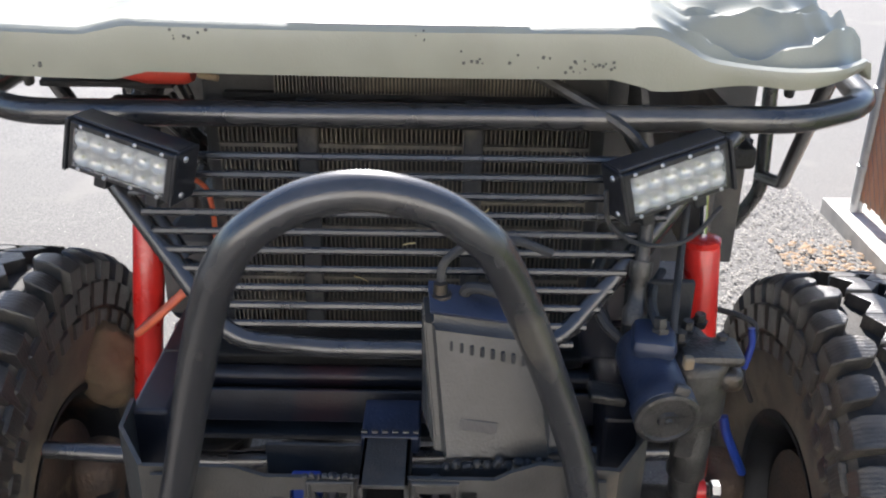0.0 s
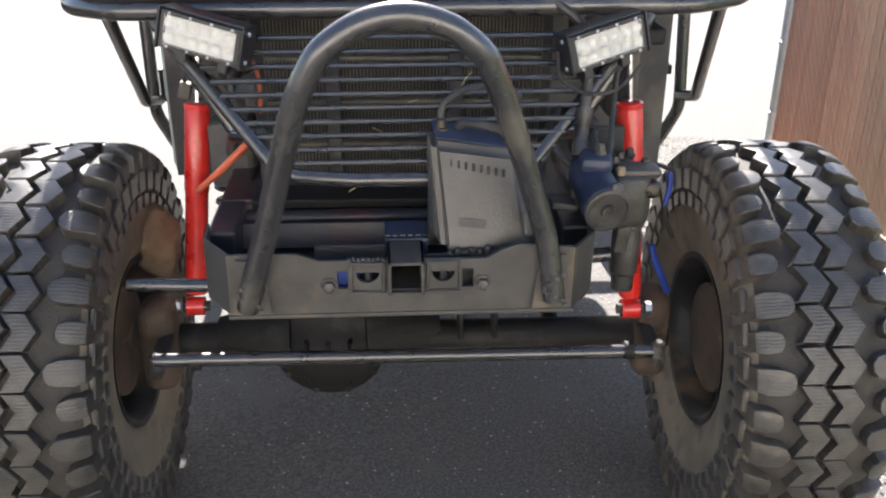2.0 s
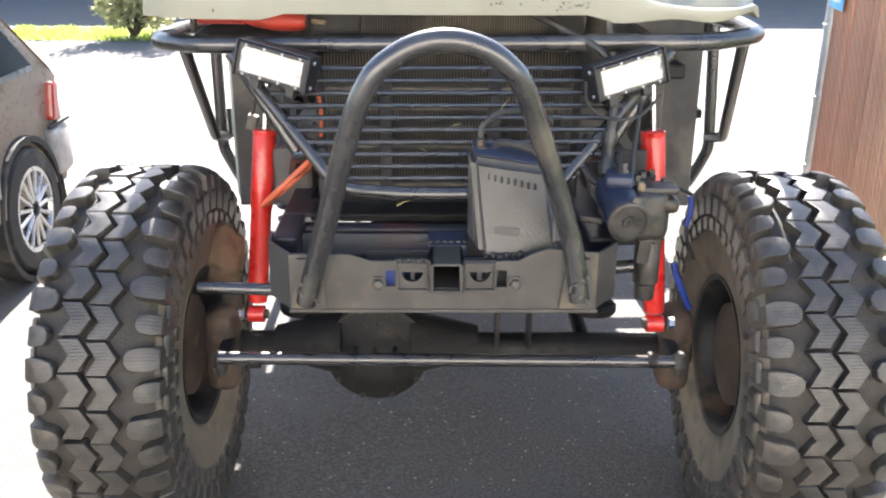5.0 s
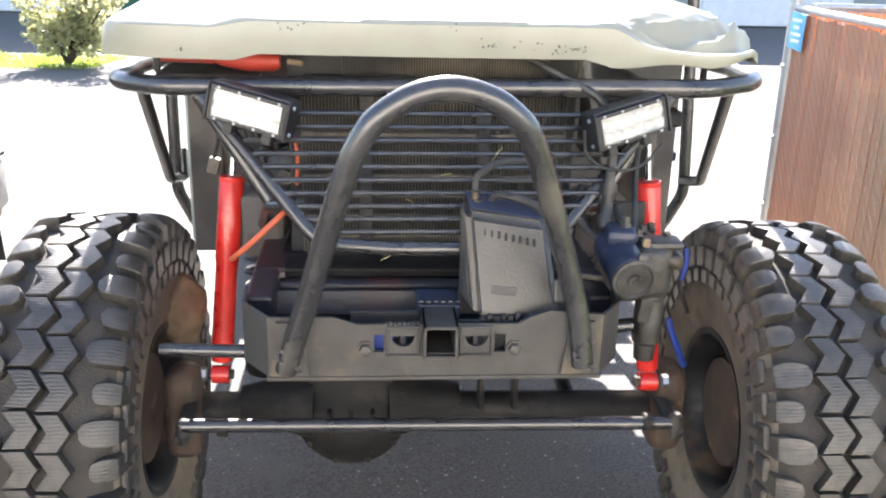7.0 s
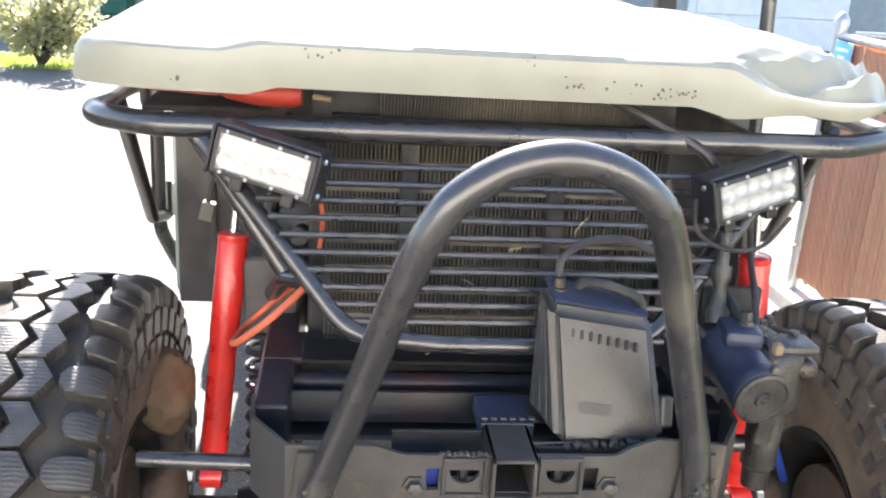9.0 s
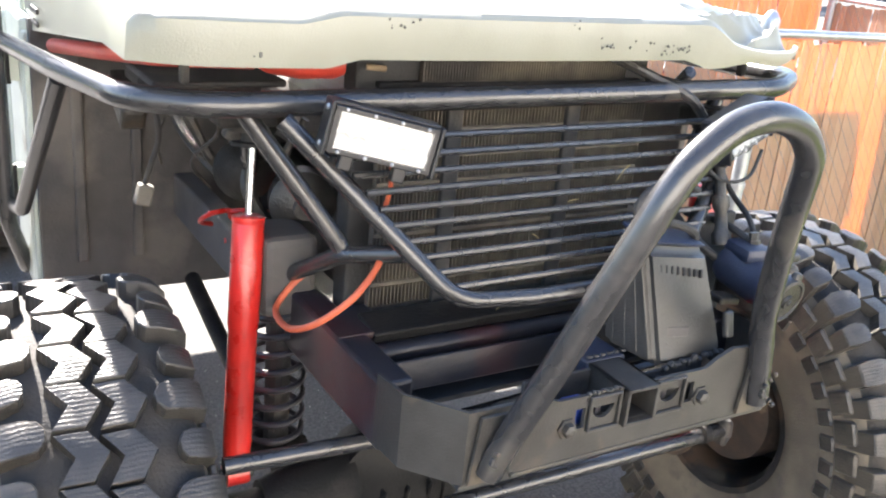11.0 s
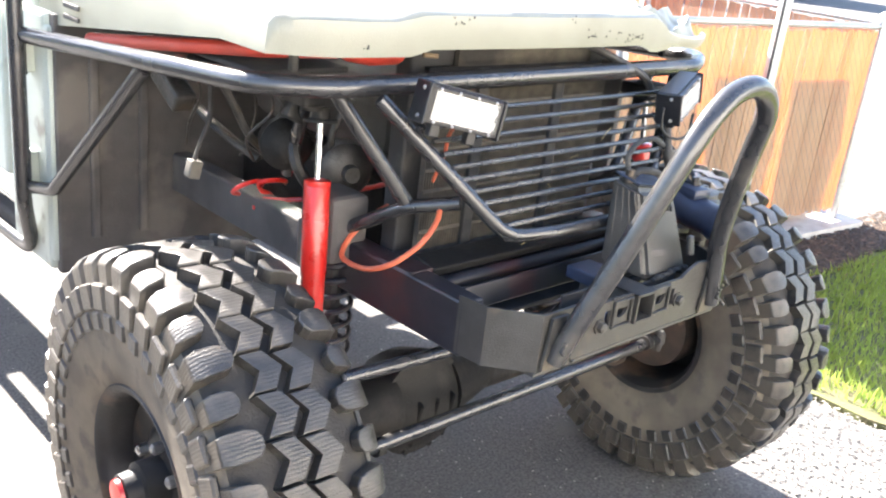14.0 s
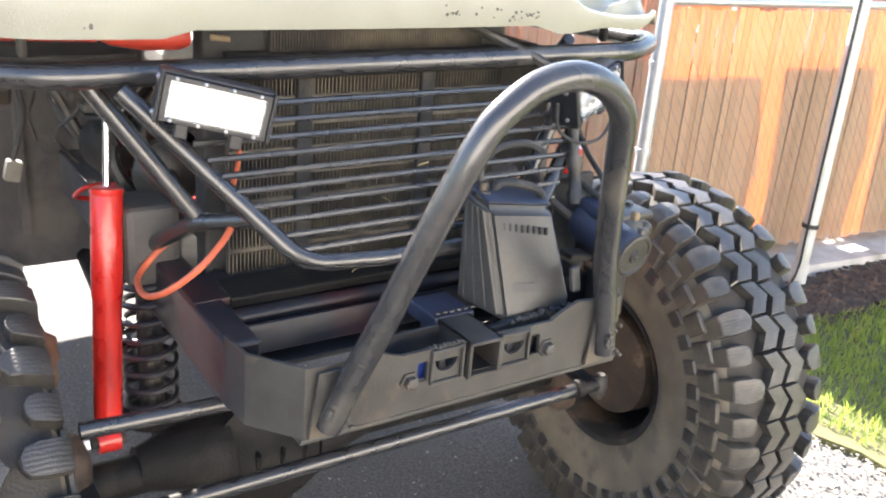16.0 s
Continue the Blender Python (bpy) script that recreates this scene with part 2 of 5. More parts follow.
def cube(bm, center, size, rot=None, bevel=0.0, seg=2):
    m = Matrix.Translation(center) @ (rot if rot is not None else Matrix()) @ Matrix.Diagonal((*size, 1))
    r = bmesh.ops.create_cube(bm, size=1.0, matrix=m)
    if bevel:
        edges = {e for v in r["verts"] for e in v.link_edges}
        bmesh.ops.bevel(bm, geom=list(edges), offset=bevel, segments=seg, affect="EDGES", profile=0.5)
    return bm


def boxed(center, size, rot=None, bevel=0.0, seg=2):
    return cube(bmesh.new(), center, size, rot, bevel, seg)


def frame_on(d):
    return Vector(d).to_track_quat("Z", "Y").to_matrix().to_4x4()


def rod(bm, a, b, r, seg=16, r2=None, caps=True):
    a, b = Vector(a), Vector(b)
    m = Matrix.Translation((a + b) / 2) @ frame_on(b - a)
    bmesh.ops.create_cone(bm, cap_ends=caps, segments=seg, radius1=r, radius2=r if r2 is None else r2, depth=(b - a).length, matrix=m)
    return bm


def lathe(bm, a, axis, profile, seg=24):
    """Turns (distance along the axis, radius) pairs round an axis from a."""
    q = Matrix.Translation(a) @ frame_on(axis)
    rings = []
    for d, r in profile:
        rings.append([bm.verts.new(q @ Vector((r * math.cos(k * math.tau / seg), r * math.sin(k * math.tau / seg), d))) for k in range(seg)])
    for p, n in zip(rings, rings[1:]):
        for k in range(seg):
            bm.faces.new((p[k], p[(k + 1) % seg], n[(k + 1) % seg], n[k]))
    for ring in (rings[0], rings[-1]):
        bm.faces.new(ring)
    return bm


def rounded(points, radius, steps=7):
    """A polyline whose corners are bent with a radius."""
    pts = [Vector(p) for p in points]
    out = [pts[0]]
    for a, b, c in zip(pts, pts[1:], pts[2:]):
        u, w = (a - b), (c - b)
        lim = min(u.length, w.length) * 0.49
        ang = u.angle(w)
        d = min(lim, radius / max(1e-4, math.tan(ang / 2)))
        p, q = b + u.normalized() * d, b + w.normalized() * d
        for k in range(steps + 1):
            s = k / steps
            out.append(p * (1 - s) ** 2 + b * 2 * s * (1 - s) + q * s * s)
    out.append(pts[-1])
    return out


def sweep(bm, pts, r, seg=14, closed=False, wob=0.0):
    pts = [Vector(p) for p in pts]
    n = len(pts)
    t0 = (pts[1] - pts[0]).normalized()
    up = Vector((0, 0, 1)) if abs(t0.z) < 0.9 else Vector((1, 0, 0))
    side = t0.cross(up).normalized()
    rings, prev = [], t0
    for i in range(n):
        t = (pts[min(i + 1, n - 1)] - pts[max(i - 1, 0)]).normalized()
        side = (prev.rotation_difference(t) @ side).normalized()
        prev = t
        up = t.cross(side)
        rr = r[i] if isinstance(r, (list, tuple)) else r
        rings.append([bm.verts.new(pts[i] + (side * math.cos(k * math.tau / seg) + up * math.sin(k * math.tau / seg)) * rr) for k in range(seg)])
    for p, q in zip(rings, rings[1:]):
        for k in range(seg):
            bm.faces.new((p[k], p[(k + 1) % seg], q[(k + 1) % seg], q[k]))
    bm.faces.new(rings[0])
    bm.faces.new(rings[-1])
    return bm


def tube(name, points, r, mat, parent, bend=0.06, seg=16, label=""):
    return part(name, sweep(bmesh.new(), rounded(points, bend), r, seg), mat, parent, label, smooth=True)


def curve_tube(name, points, r, mat, parent, label="", seg=8):
    """A loose cable: a Catmull-Rom curve through the points."""
    p = [Vector(v) for v in points]
    p = [2 * p[0] - p[1], *p, 2 * p[-1] - p[-2]]
    out = []
    for a, b, c, d in zip(p, p[1:], p[2:], p[3:]):
        for k in range(7):
            s = k / 7
            out.append(0.5 * (2 * b + (c - a) * s + (2 * a - 5 * b + 4 * c - d) * s * s + (3 * b - a - 3 * c + d) * s ** 3))
    out.append(p[-2])
    return part(name, sweep(bmesh.new(), out, r, seg), mat, parent, label, smooth=True)


def plate(outline, thick, bevel=0.0):
    """A flat outline of (x, z) pairs made into a plate along y."""
    bm = bmesh.new()
    f = bm.faces.new([bm.verts.new((x, 0, z)) for x, z in outline])
    r = bmesh.ops.extrude_face_region(bm, geom=[f])
    bmesh.ops.translate(bm, verts=[v for v in r["geom"] if isinstance(v, bmesh.types.BMVert)], vec=(0, thick, 0))
    if bevel:
        bmesh.ops.bevel(bm, geom=list(bm.edges), offset=bevel, segments=2, affect="EDGES")
    return bm


def strip(pts_a, pts_b, thick):
    """A sheet between two rows of points, made solid."""
    bm = bmesh.new()
    a, b = [bm.verts.new(p) for p in pts_a], [bm.verts.new(p) for p in pts_b]
    for i in range(len(a) - 1):
        bm.faces.new((a[i], a[i + 1], b[i + 1], b[i]))
    bmesh.ops.recalc_face_normals(bm, faces=bm.faces)
    bmesh.ops.solidify(bm, geom=list(bm.faces), thickness=thick)
    return bm


# ---- ground, road, lawn, kerb ----
def ground_sheet():
    bm = bmesh.new()
    xs = sorted({*[-90 + 6 * i for i in range(31)], *[-4 + 0.4 * i for i in range(21)]})
    ys = sorted({*[-40 + 5 * i for i in range(31)], *[-2 + 0.4 * i for i in range(16)]})
    grid = [[bm.verts.new((x, y, 0.012 * noise.noise((x * 0.6, y * 0.6, 0)) - 0.01 if abs(x) < 1.5 else 0.02 * noise.noise((x * 0.3, y * 0.3, 2)) - 0.012)) for x in xs] for y in ys]
    for j in range(len(ys) - 1):
        for i in range(len(xs) - 1):
            bm.faces.new((grid[j][i], grid[j][i + 1], grid[j + 1][i + 1], grid[j + 1][i]))
    return tagged(part("ground", bm, M_ASPHALT, smooth=True), "worn grey asphalt yard with dust and grit", "ground", kind="structure")


ground = ground_sheet()


def patch(name, outline, z, mat, label, category):
    bm = bmesh.new()
    f = bm.faces.new([bm.verts.new((x, y, z)) for x, y in outline])
    r = bmesh.ops.extrude_face_region(bm, geom=[f])
    bmesh.ops.translate(bm, verts=[v for v in r["geom"] if isinstance(v, bmesh.types.BMVert)], vec=(0, 0, -0.08))
    return tagged(part(name, bm, mat), label, category, kind="structure")


def ragged(points, step=0.12, amp=0.05, seed=3):
    rnd = random.Random(seed)
    out = []
    for (x0, y0), (x1, y1) in zip(points, points[1:] + points[:1]):
        n = max(1, int(math.hypot(x1 - x0, y1 - y0) / step))
        for k in range(n):
            s = k / n
            out.append((x0 + (x1 - x0) * s + rnd.uniform(-amp, amp), y0 + (y1 - y0) * s + rnd.uniform(-amp, amp)))
    return out


patch("mulch_bed", ragged([(1.5, 1.28), (4.9, 1.02), (4.9, 0.75), (1.62, 0.95)]), 0.022, M_SOIL, "dark brown mulch bed along the slatted fence", "mulch bed")
patch("lawn", ragged([(1.62, 0.98), (5.6, 0.72), (5.6, -2.6), (1.9, -2.6), (1.72, -0.2)]), 0.010, M_LAWNSOIL, "strip of sunlit green lawn beside the asphalt", "lawn")
FENCE_A, FENCE_B, FENCE_C, FENCE_D = (1.89, 2.90), (1.875, 1.50), (3.98, 1.27), (4.1, 2.95)
patch("enclosure_slab", [(1.80, 3.05), (1.80, 1.36), (4.1, 1.12), (4.25, 3.1)], 0.055, M_CONCRETE, "pale concrete slab and kerb of the bin enclosure", "concrete slab")


def blades(name, outline, count, h, mat, label, category, seed, z0=0.015, width=0.004):
    rnd = random.Random(seed)
    xs, ys = [p[0] for p in outline], [p[1] for p in outline]
    v, f = [], []

    def inside(x, y):
        c = False
        for (x0, y0), (x1, y1) in zip(outline, outline[1:] + outline[:1]):
            if (y0 > y) != (y1 > y) and x < (x1 - x0) * (y - y0) / (y1 - y0) + x0:
                c = not c
        return c

    while len(f) < count:
        x, y = rnd.uniform(min(xs), max(xs)), rnd.uniform(min(ys), max(ys))
        if not inside(x, y) or noise.noise((x * 2.2, y * 2.2, 5)) < -0.42:
            continue
        a, hh = rnd.uniform(0, math.tau), h * rnd.uniform(0.4, 1.2) * (1 + 0.5 * noise.noise((x * 3, y * 3, 1)))
        dx, dy, lx, ly = math.cos(a) * width, math.sin(a) * width, rnd.uniform(-0.5, 0.5) * hh, rnd.uniform(-0.5, 0.5) * hh
        i = len(v)
        v += [(x - dx, y - dy, z0), (x + dx, y + dy, z0), (x + lx, y + ly, z0 + hh)]
        f.append((i, i + 1, i + 2))
    me = bpy.data.meshes.new(name)
    me.from_pydata(v, [], f)
    me.materials.append(mat)
    return tagged(new(name, me), label, category, kind="stuff")


blades("grass", [(1.66, 0.95), (5.4, 0.7), (5.4, -2.3), (1.95, -2.3), (1.76, -0.2)], 42000, 0.05, M_GRASS, "short green lawn grass lit by the sun", "grass", 4)


def scatter(name, outline, count, size, mat, label, category, seed, flat=0.5, z0=0.0):
    """Loose small bits, each a squashed irregular lump."""
    rnd = random.Random(seed)
    v, f = [], []
    x0, x1, y0, y1 = outline
    for _ in range(count):
        x, y, s, a = rnd.uniform(x0, x1), rnd.uniform(y0, y1), size * rnd.uniform(0.4, 1.3), rnd.uniform(0, math.tau)
        i = len(v)
        ring = [(x + math.cos(a + k * 1.2566) * s * rnd.uniform(0.7, 1.1), y + math.sin(a + k * 1.2566) * s * rnd.uniform(0.7, 1.1), z0 + s * flat * rnd.uniform(0.1, 0.5)) for k in range(5)]
        v += ring + [(x, y, z0 + s * flat)]
        f += [(i + k, i + (k + 1) % 5, i + 5) for k in range(5)]
    me = bpy.data.meshes.new(name)
    me.from_pydata(v, [], f)
    me.materials.append(mat)
    return tagged(new(name, me), label, category, kind="stuff")


scatter("gravel", (1.0, 1.78, -1.6, 3.4), 16000, 0.006, M_GRAVEL, "loose pale gravel on the asphalt edge", "gravel", 5)
scatter("grit", (-1.6, 1.2, -1.2, 3.0), 2500, 0.0035, M_GRAVEL, "scattered pale grit on the asphalt", "grit", 6)
scatter("fallen_leaves", (1.45, 1.8, 0.9, 2.7), 900, 0.013, M_LEAF, "dry brown leaves against the kerb", "leaves", 7, 0.35)
scatter("mulch_chips", (1.55, 4.6, 0.85, 1.22), 2600, 0.02, M_SOIL, "dark bark chips on the mulch bed", "mulch", 8, 0.5, 0.02)


# ---- chain link fence with slats round the bin enclosure ----
def fence_run(name, a, b, height, base, label, first=0):
    f = thing(name, label, "fence", (*a, 0), group="bin enclosure fences")
    inv = Matrix.Translation((-a[0], -a[1], 0))
    d = Vector((b[0] - a[0], b[1] - a[1], 0))
    L, u = d.length, d.normalized()
    n = Vector((-u.y, u.x, 0))
    turn = Matrix.Rotation(math.atan2(u.y, u.x), 4, "Z")
    for s, nm, r in ((base + 0.03, "bottom_wire", 0.003), (height, "top_rail", 0.017)):
        part(nm, rod(bmesh.new(), u * 0.0 + Vector((0, 0, s)), u * L + Vector((0, 0, s)), r, 12), M_GALV, f, smooth=True)
    # slats, one object each, on one mesh
    w = 0.034
    bm = boxed((0, 0, (base + height) / 2), (w * 1.0, 0.006, height - base - 0.05), None, 0.0015, 1)
    me = None
    k = int(L / w)
    rnd = random.Random(first)
    for i in range(k):
        m = Matrix.Translation(u * (w * (i + 0.5)) + Vector((0, 0, rnd.uniform(-0.012, 0.006)))) @ turn @ Matrix.Rotation(rnd.uniform(-0.008, 0.008), 4, "Y") @ Matrix.Rotation(rnd.uniform(-0.02, 0.02), 4, "Z")
        if me is None:
            ob = part("slat", bm, M_SLAT, f, m=m)
            me = ob.data
        else:
            share("slat", me, f, m)
    # woven wire: zigzag strands on both sides
    v, fc = [], []
    cell = 0.052
    rows = int((height - base) / 0.037)

    def strand(p, q, rr=0.0010):
        p, q = Vector(p), Vector(q)
        t = (q - p).normalized()
        s1 = t.cross(n).normalized() * rr
        s2 = n * rr
        i = len(v)
        for e in (p, q):
            v.extend([tuple(e + s1), tuple(e + s2), tuple(e - s1), tuple(e - s2)])
        fc.extend([(i + j, i + (j + 1) % 4, i + 4 + (j + 1) % 4, i + 4 + j) for j in range(4)])

    cols = int(L / cell)
    for c in range(cols):
        for r in range(rows):
            z = base + 0.02 + r * (height - base - 0.03) / rows
            z2 = z + (height - base - 0.03) / rows
            x = (c + 0.5 * (r % 2)) * cell
            side = 0.0055
            for q in (1, -1):
                strand(u * x + n * side * q + Vector((0, 0, z)), u * (x + q * cell / 2) + n * side * q + Vector((0, 0, z2)))
        strand(u * ((c + 0.5) * cell) + Vector((0, 0, height - 0.02)), u * ((c + 0.5) * cell + 0.012) + Vector((0, 0, height + 0.035)))
    me2 = bpy.data.meshes.new("chain_link_mesh")
    me2.from_pydata(v, [], fc)
    me2.materials.append(M_WIRE)
    w_ob = new("chain_link_mesh", me2)
    w_ob.parent = f
    tagged(w_ob, kind="stuff")
    return f


def fence_post(at, height, r=0.03, lean=0.0):
    p = thing("fence_post", "galvanised steel fence post with a rounded cap", "fence post", (*at, 0), group="enclosure fence posts")
    part("pipe", lathe(bmesh.new(), (0, 0, 0), (lean, 0, 1), [(0, r), (height - 0.02, r), (height - 0.02, r * 1.2), (height + 0.01, r * 1.2), (height + 0.035, r * 0.7), (height + 0.045, 0.004)], 18), M_GALV, p, smooth=True)
    for z in (0.25, 0.6, 0.95):
        part("clamp", lathe(bmesh.new(), (0, 0, z), (0, 0, 1), [(0, r + 0.001), (0.002, r + 0.004), (0.022, r + 0.004), (0.024, r + 0.001)], 18), M_GALV, p, smooth=True)
    return p


fence_run("slatted_fence", FENCE_A, FENCE_B, 1.24, 0.10, "chain link fence with brown privacy slats, in shade, beside the truck", 1)
fence_run("slatted_fence", FENCE_B, FENCE_C, 1.20, 0.09, "chain link fence with orange privacy slats glowing in the sun", 2)
fence_run("slatted_fence", FENCE_D, FENCE_C, 1.22, 0.10, "chain link fence with brown privacy slats behind the enclosure", 3)
fence_run("slatted_fence", (2.02, 3.0), (4.1, 3.02), 1.24, 0.10, "far chain link fence with orange privacy slats", 4)
for at, h in ((FENCE_A, 1.30), (FENCE_B, 1.24), (FENCE_C, 1.24), (FENCE_D, 1.28)):
    fence_post(at, h, 0.028)

sign = thing("fence_sign", "light blue notice sign fixed to the slatted fence", "sign", (1.865, 2.80, 1.14))
part("panel", boxed((0, 0, 0), (0.004, 0.15, 0.17), Matrix.Rotation(radians(3), 4, "X"), 0.001, 1), M_SIGN, sign)
for i, (w_, z_) in enumerate(((0.10, 0.05), (0.06, 0.018), (0.11, -0.015), (0.09, -0.045))):
    part("lettering_bar", boxed((-0.004, 0, z_), (0.002, w_, 0.014)), M_SIGNINK, sign)


def wheelie_bin(at, h, rot, mat=None, label="dark plastic wheelie bin standing behind the slatted fence"):
    mat = mat or M_BIN
    b = thing("wheelie_bin", label, "bin", (*at, 0.055 if mat is M_BIN else 0.0), group="bins in the enclosure" if mat is M_BIN else "")
    b.rotation_euler = (0, 0, rot)
    bm = bmesh.new()
    r = bmesh.ops.create_cube(bm, size=1.0, matrix=Matrix.Translation((0, 0, 0.03 + h / 2)) @ Matrix.Diagonal((0.54, 0.56, h, 1)))
    for v in bm.verts:
        if v.co.z < 0.2:
            v.co.x *= 0.84
            v.co.y *= 0.8
    bmesh.ops.bevel(bm, geom=list(bm.edges), offset=0.04, segments=3, affect="EDGES")
    part("body", bm, mat, b, smooth=True)
    part("lid", boxed((0, 0, h + 0.055), (0.57, 0.62, 0.04), Matrix.Rotation(radians(2), 4, "X"), 0.018, 3), mat, b, smooth=True)
    part("handle", rod(bmesh.new(), (-0.2, 0.34, h + 0.06), (0.2, 0.34, h + 0.06), 0.014), mat, b, smooth=True)
    for x in (-0.22, 0.22):
        part("bin_wheel", rod(bmesh.new(), (x - 0.02, 0.26, 0.09), (x + 0.02, 0.26, 0.09), 0.09, 20), M_BLACK, b)
    return b


for i, x in enumerate((2.19, 2.87, 3.54)):
    wheelie_bin((x, 1.50 + 0.38 - 0.11 * (x - 1.9)), 0.84 + 0.03 * (i % 2), radians(-6))

wheelie_bin((-4.02, 14.9), 0.95, 0.0, M_GREENBOX, "teal green plastic wheelie bin beside the garage doors")

# ---- pole in front of the fence ----
pole = thing("utility_pole", "slim weathered white steel pole with a dark cable", "pole", (2.66, 1.20, 0))
part("pole_shaft", lathe(bmesh.new(), (0, 0, 0), (0, 0, 1), [(0, 0.036), (0.12, 0.035), (0.12, 0.03), (3.4, 0.03)], 20), M_POLE, pole, smooth=True)
curve_tube("cable", [(-0.12, -0.04, 0.02), (-0.06, -0.03, 0.12), (-0.034, -0.012, 0.3), (-0.033, -0.01, 1.2), (-0.034, -0.008, 2.4), (-0.033, -0.01, 3.3)], 0.006, M_BLACK, pole, "black cable")
for z in (0.28, 1.45, 2.3):
    part("band", lathe(bmesh.new(), (0, 0, z), (0, 0, 1), [(0, 0.032), (0.002, 0.036), (0.018, 0.036), (0.02, 0.032)], 20), M_BLACK, pole, smooth=True)
gb_ = part("junction_box", boxed((-0.02, 0.06, 1.66), (0.11, 0.06, 0.20), None, 0.008), M_GREENBOX, pole, "dark green plastic box")
part("box_mark", boxed((-0.03, 0.028, 1.68), (0.02, 0.003, 0.06)), M_SIGNINK, gb_)


# ---- buildings ----
def building(name, label, at, size, wall_mat, roof_h, doors, rot=0.0, siding=0.0):
    b = thing(name, label, "building", (*at, 0))
    b.rotation_euler = (0, 0, rot)
    w, d, h = size
    part("wall", boxed((0, d / 2, h / 2), (w, d, h), None, 0.02, 1), wall_mat, b)
    bm = bmesh.new()
    prof = [(-0.5, h), (d / 2, h + roof_h), (d + 0.5, h), (d + 0.5, h + 0.15), (d / 2, h + roof_h + 0.15), (-0.5, h + 0.15)]
    lo = [bm.verts.new((-w / 2 - 0.4, y, z)) for y, z in prof]
    hi = [bm.verts.new((w / 2 + 0.4, y, z)) for y, z in prof]
    n = len(prof)
    for i in range(n):
        bm.faces.new((lo[i], lo[(i + 1) % n], hi[(i + 1) % n], hi[i]))
    for ring in (lo, hi):
        bm.faces.new(ring)
    part("roof", bm, M_ROOF, b)
    for x, dw, dh in doors:
        fr = part("door_frame", boxed((x, -0.03, dh / 2 + 0.05), (dw + 0.3, 0.08, dh + 0.1), None, 0.01, 1), M_WHITE, b)
        for k in range(4):
            part("door_panel", boxed((x, -0.09, dh * (k + 0.5) / 4), (dw, 0.05, dh / 4 - 0.03), None, 0.01, 1), M_WHITE, fr)
    if siding:
        z = 0.2
        while z < h:
            part("siding_board", boxed((0, -0.012, z), (w, 0.02, siding * 0.92), Matrix.Rotation(radians(4), 4, "X"), 0.0), wall_mat, b)
            z += siding
    return b


building("garage_building", "long garage building with white sectional doors, front in shade", (-1.0, 15.5), (26.0, 7.0, 3.3), M_SIDING, 2.6, [(-8.6, 2.7, 2.2), (-4.4, 2.7, 2.2), (-0.2, 2.7, 2.2), (4.0, 2.7, 2.2), (8.2, 2.7, 2.2)])
# the cream building is never in view; added to bounce sun onto the truck
building("cream_house", "unseen cream building added to bounce sunlight onto the truck front", (0.5, -7.5), (18.0, 7.0, 4.2), M_CREAM, 1.6, [(-4.0, 1.2, 2.1), (3.0, 1.8, 2.1)], math.pi)
building("grey_shed", "grey ribbed metal shed with pinkish doors far beyond the fences", (26.5, 18.0), (10.0, 5.0, 3.2), M_SHED, 1.2, [(-2.8, 1.6, 2.2), (1.2, 1.8, 2.2)], radians(-55))


# ---- shrub and hedge ----
def foliage(name, centers, count, size, mat, parent, seed, label=""):
    """Many small folded leaves in uneven clumps."""
    rnd = random.Random(seed)
    v, f = [], []
    for _ in range(count):
        c, r = rnd.choice(centers)
        d = Vector((rnd.gauss(0, 1), rnd.gauss(0, 1), rnd.gauss(0, 1))).normalized() * r * rnd.uniform(0.35, 1.0) ** 0.6
        p = Vector(c) + d
        if p.z < 0.03:
            continue
        a = Vector((rnd.uniform(-1, 1), rnd.uniform(-1, 1), rnd.uniform(-0.3, 1))).normalized() * size * rnd.uniform(0.6, 1.3)
        b = a.cross(Vector((rnd.uniform(-1, 1), rnd.uniform(-1, 1), rnd.uniform(-1, 1)))).normalized() * size * 0.32
        i = len(v)
        v += [tuple(p), tuple(p + a * 0.5 + b), tuple(p + a), tuple(p + a * 0.5 - b)]
        f += [(i, i + 1, i + 2), (i, i + 2, i + 3)]
    me = bpy.data.meshes.new(name)
    me.from_pydata(v, [], f)
    me.materials.append(mat)
    ob = new(name, me)
    ob.parent = parent
    if label:
        ob["label"] = label
    return ob


def shrub(label, at, r, h, seed, mat, count=5000, size=0.07):
    s = thing("shrub", label, "shrub", (*at, 0))
    rnd = random.Random(seed)
    cs = []
    bm = bmesh.new()
    for k in range(11):
        a = rnd.uniform(0, math.tau)
        tip = Vector((math.cos(a) * r * rnd.uniform(0.2, 0.85), math.sin(a) * r * rnd.uniform(0.2, 0.85), h * rnd.uniform(0.4, 0.95)))
        sweep(bm, [Vector((0, 0, 0)), tip * 0.4 + Vector((0.02, 0.01, 0.05)), tip], [0.025, 0.016, 0.006], 6)
        cs.append((tip, r * rnd.uniform(0.25, 0.45)))
        cs.append((tip * 0.55, r * rnd.uniform(0.25, 0.4)))
    part("stem", bm, M_SOIL, s)
    foliage("crown", cs, count, size, mat, s, seed)
    return s


shrub("loose yellow-green shrub lit from behind at the yard edge", (-3.5, 9.2), 0.62, 0.98, 11, M_SHRUB, 3600)
blades("verge_grass", [(-9.0, 9.0), (-3.2, 8.9), (-3.0, 9.9), (-9.0, 10.2)], 9000, 0.05, M_GRASS, "rough yellow-green grass round the shrub", "grass", 9, 0.0, 0.01)
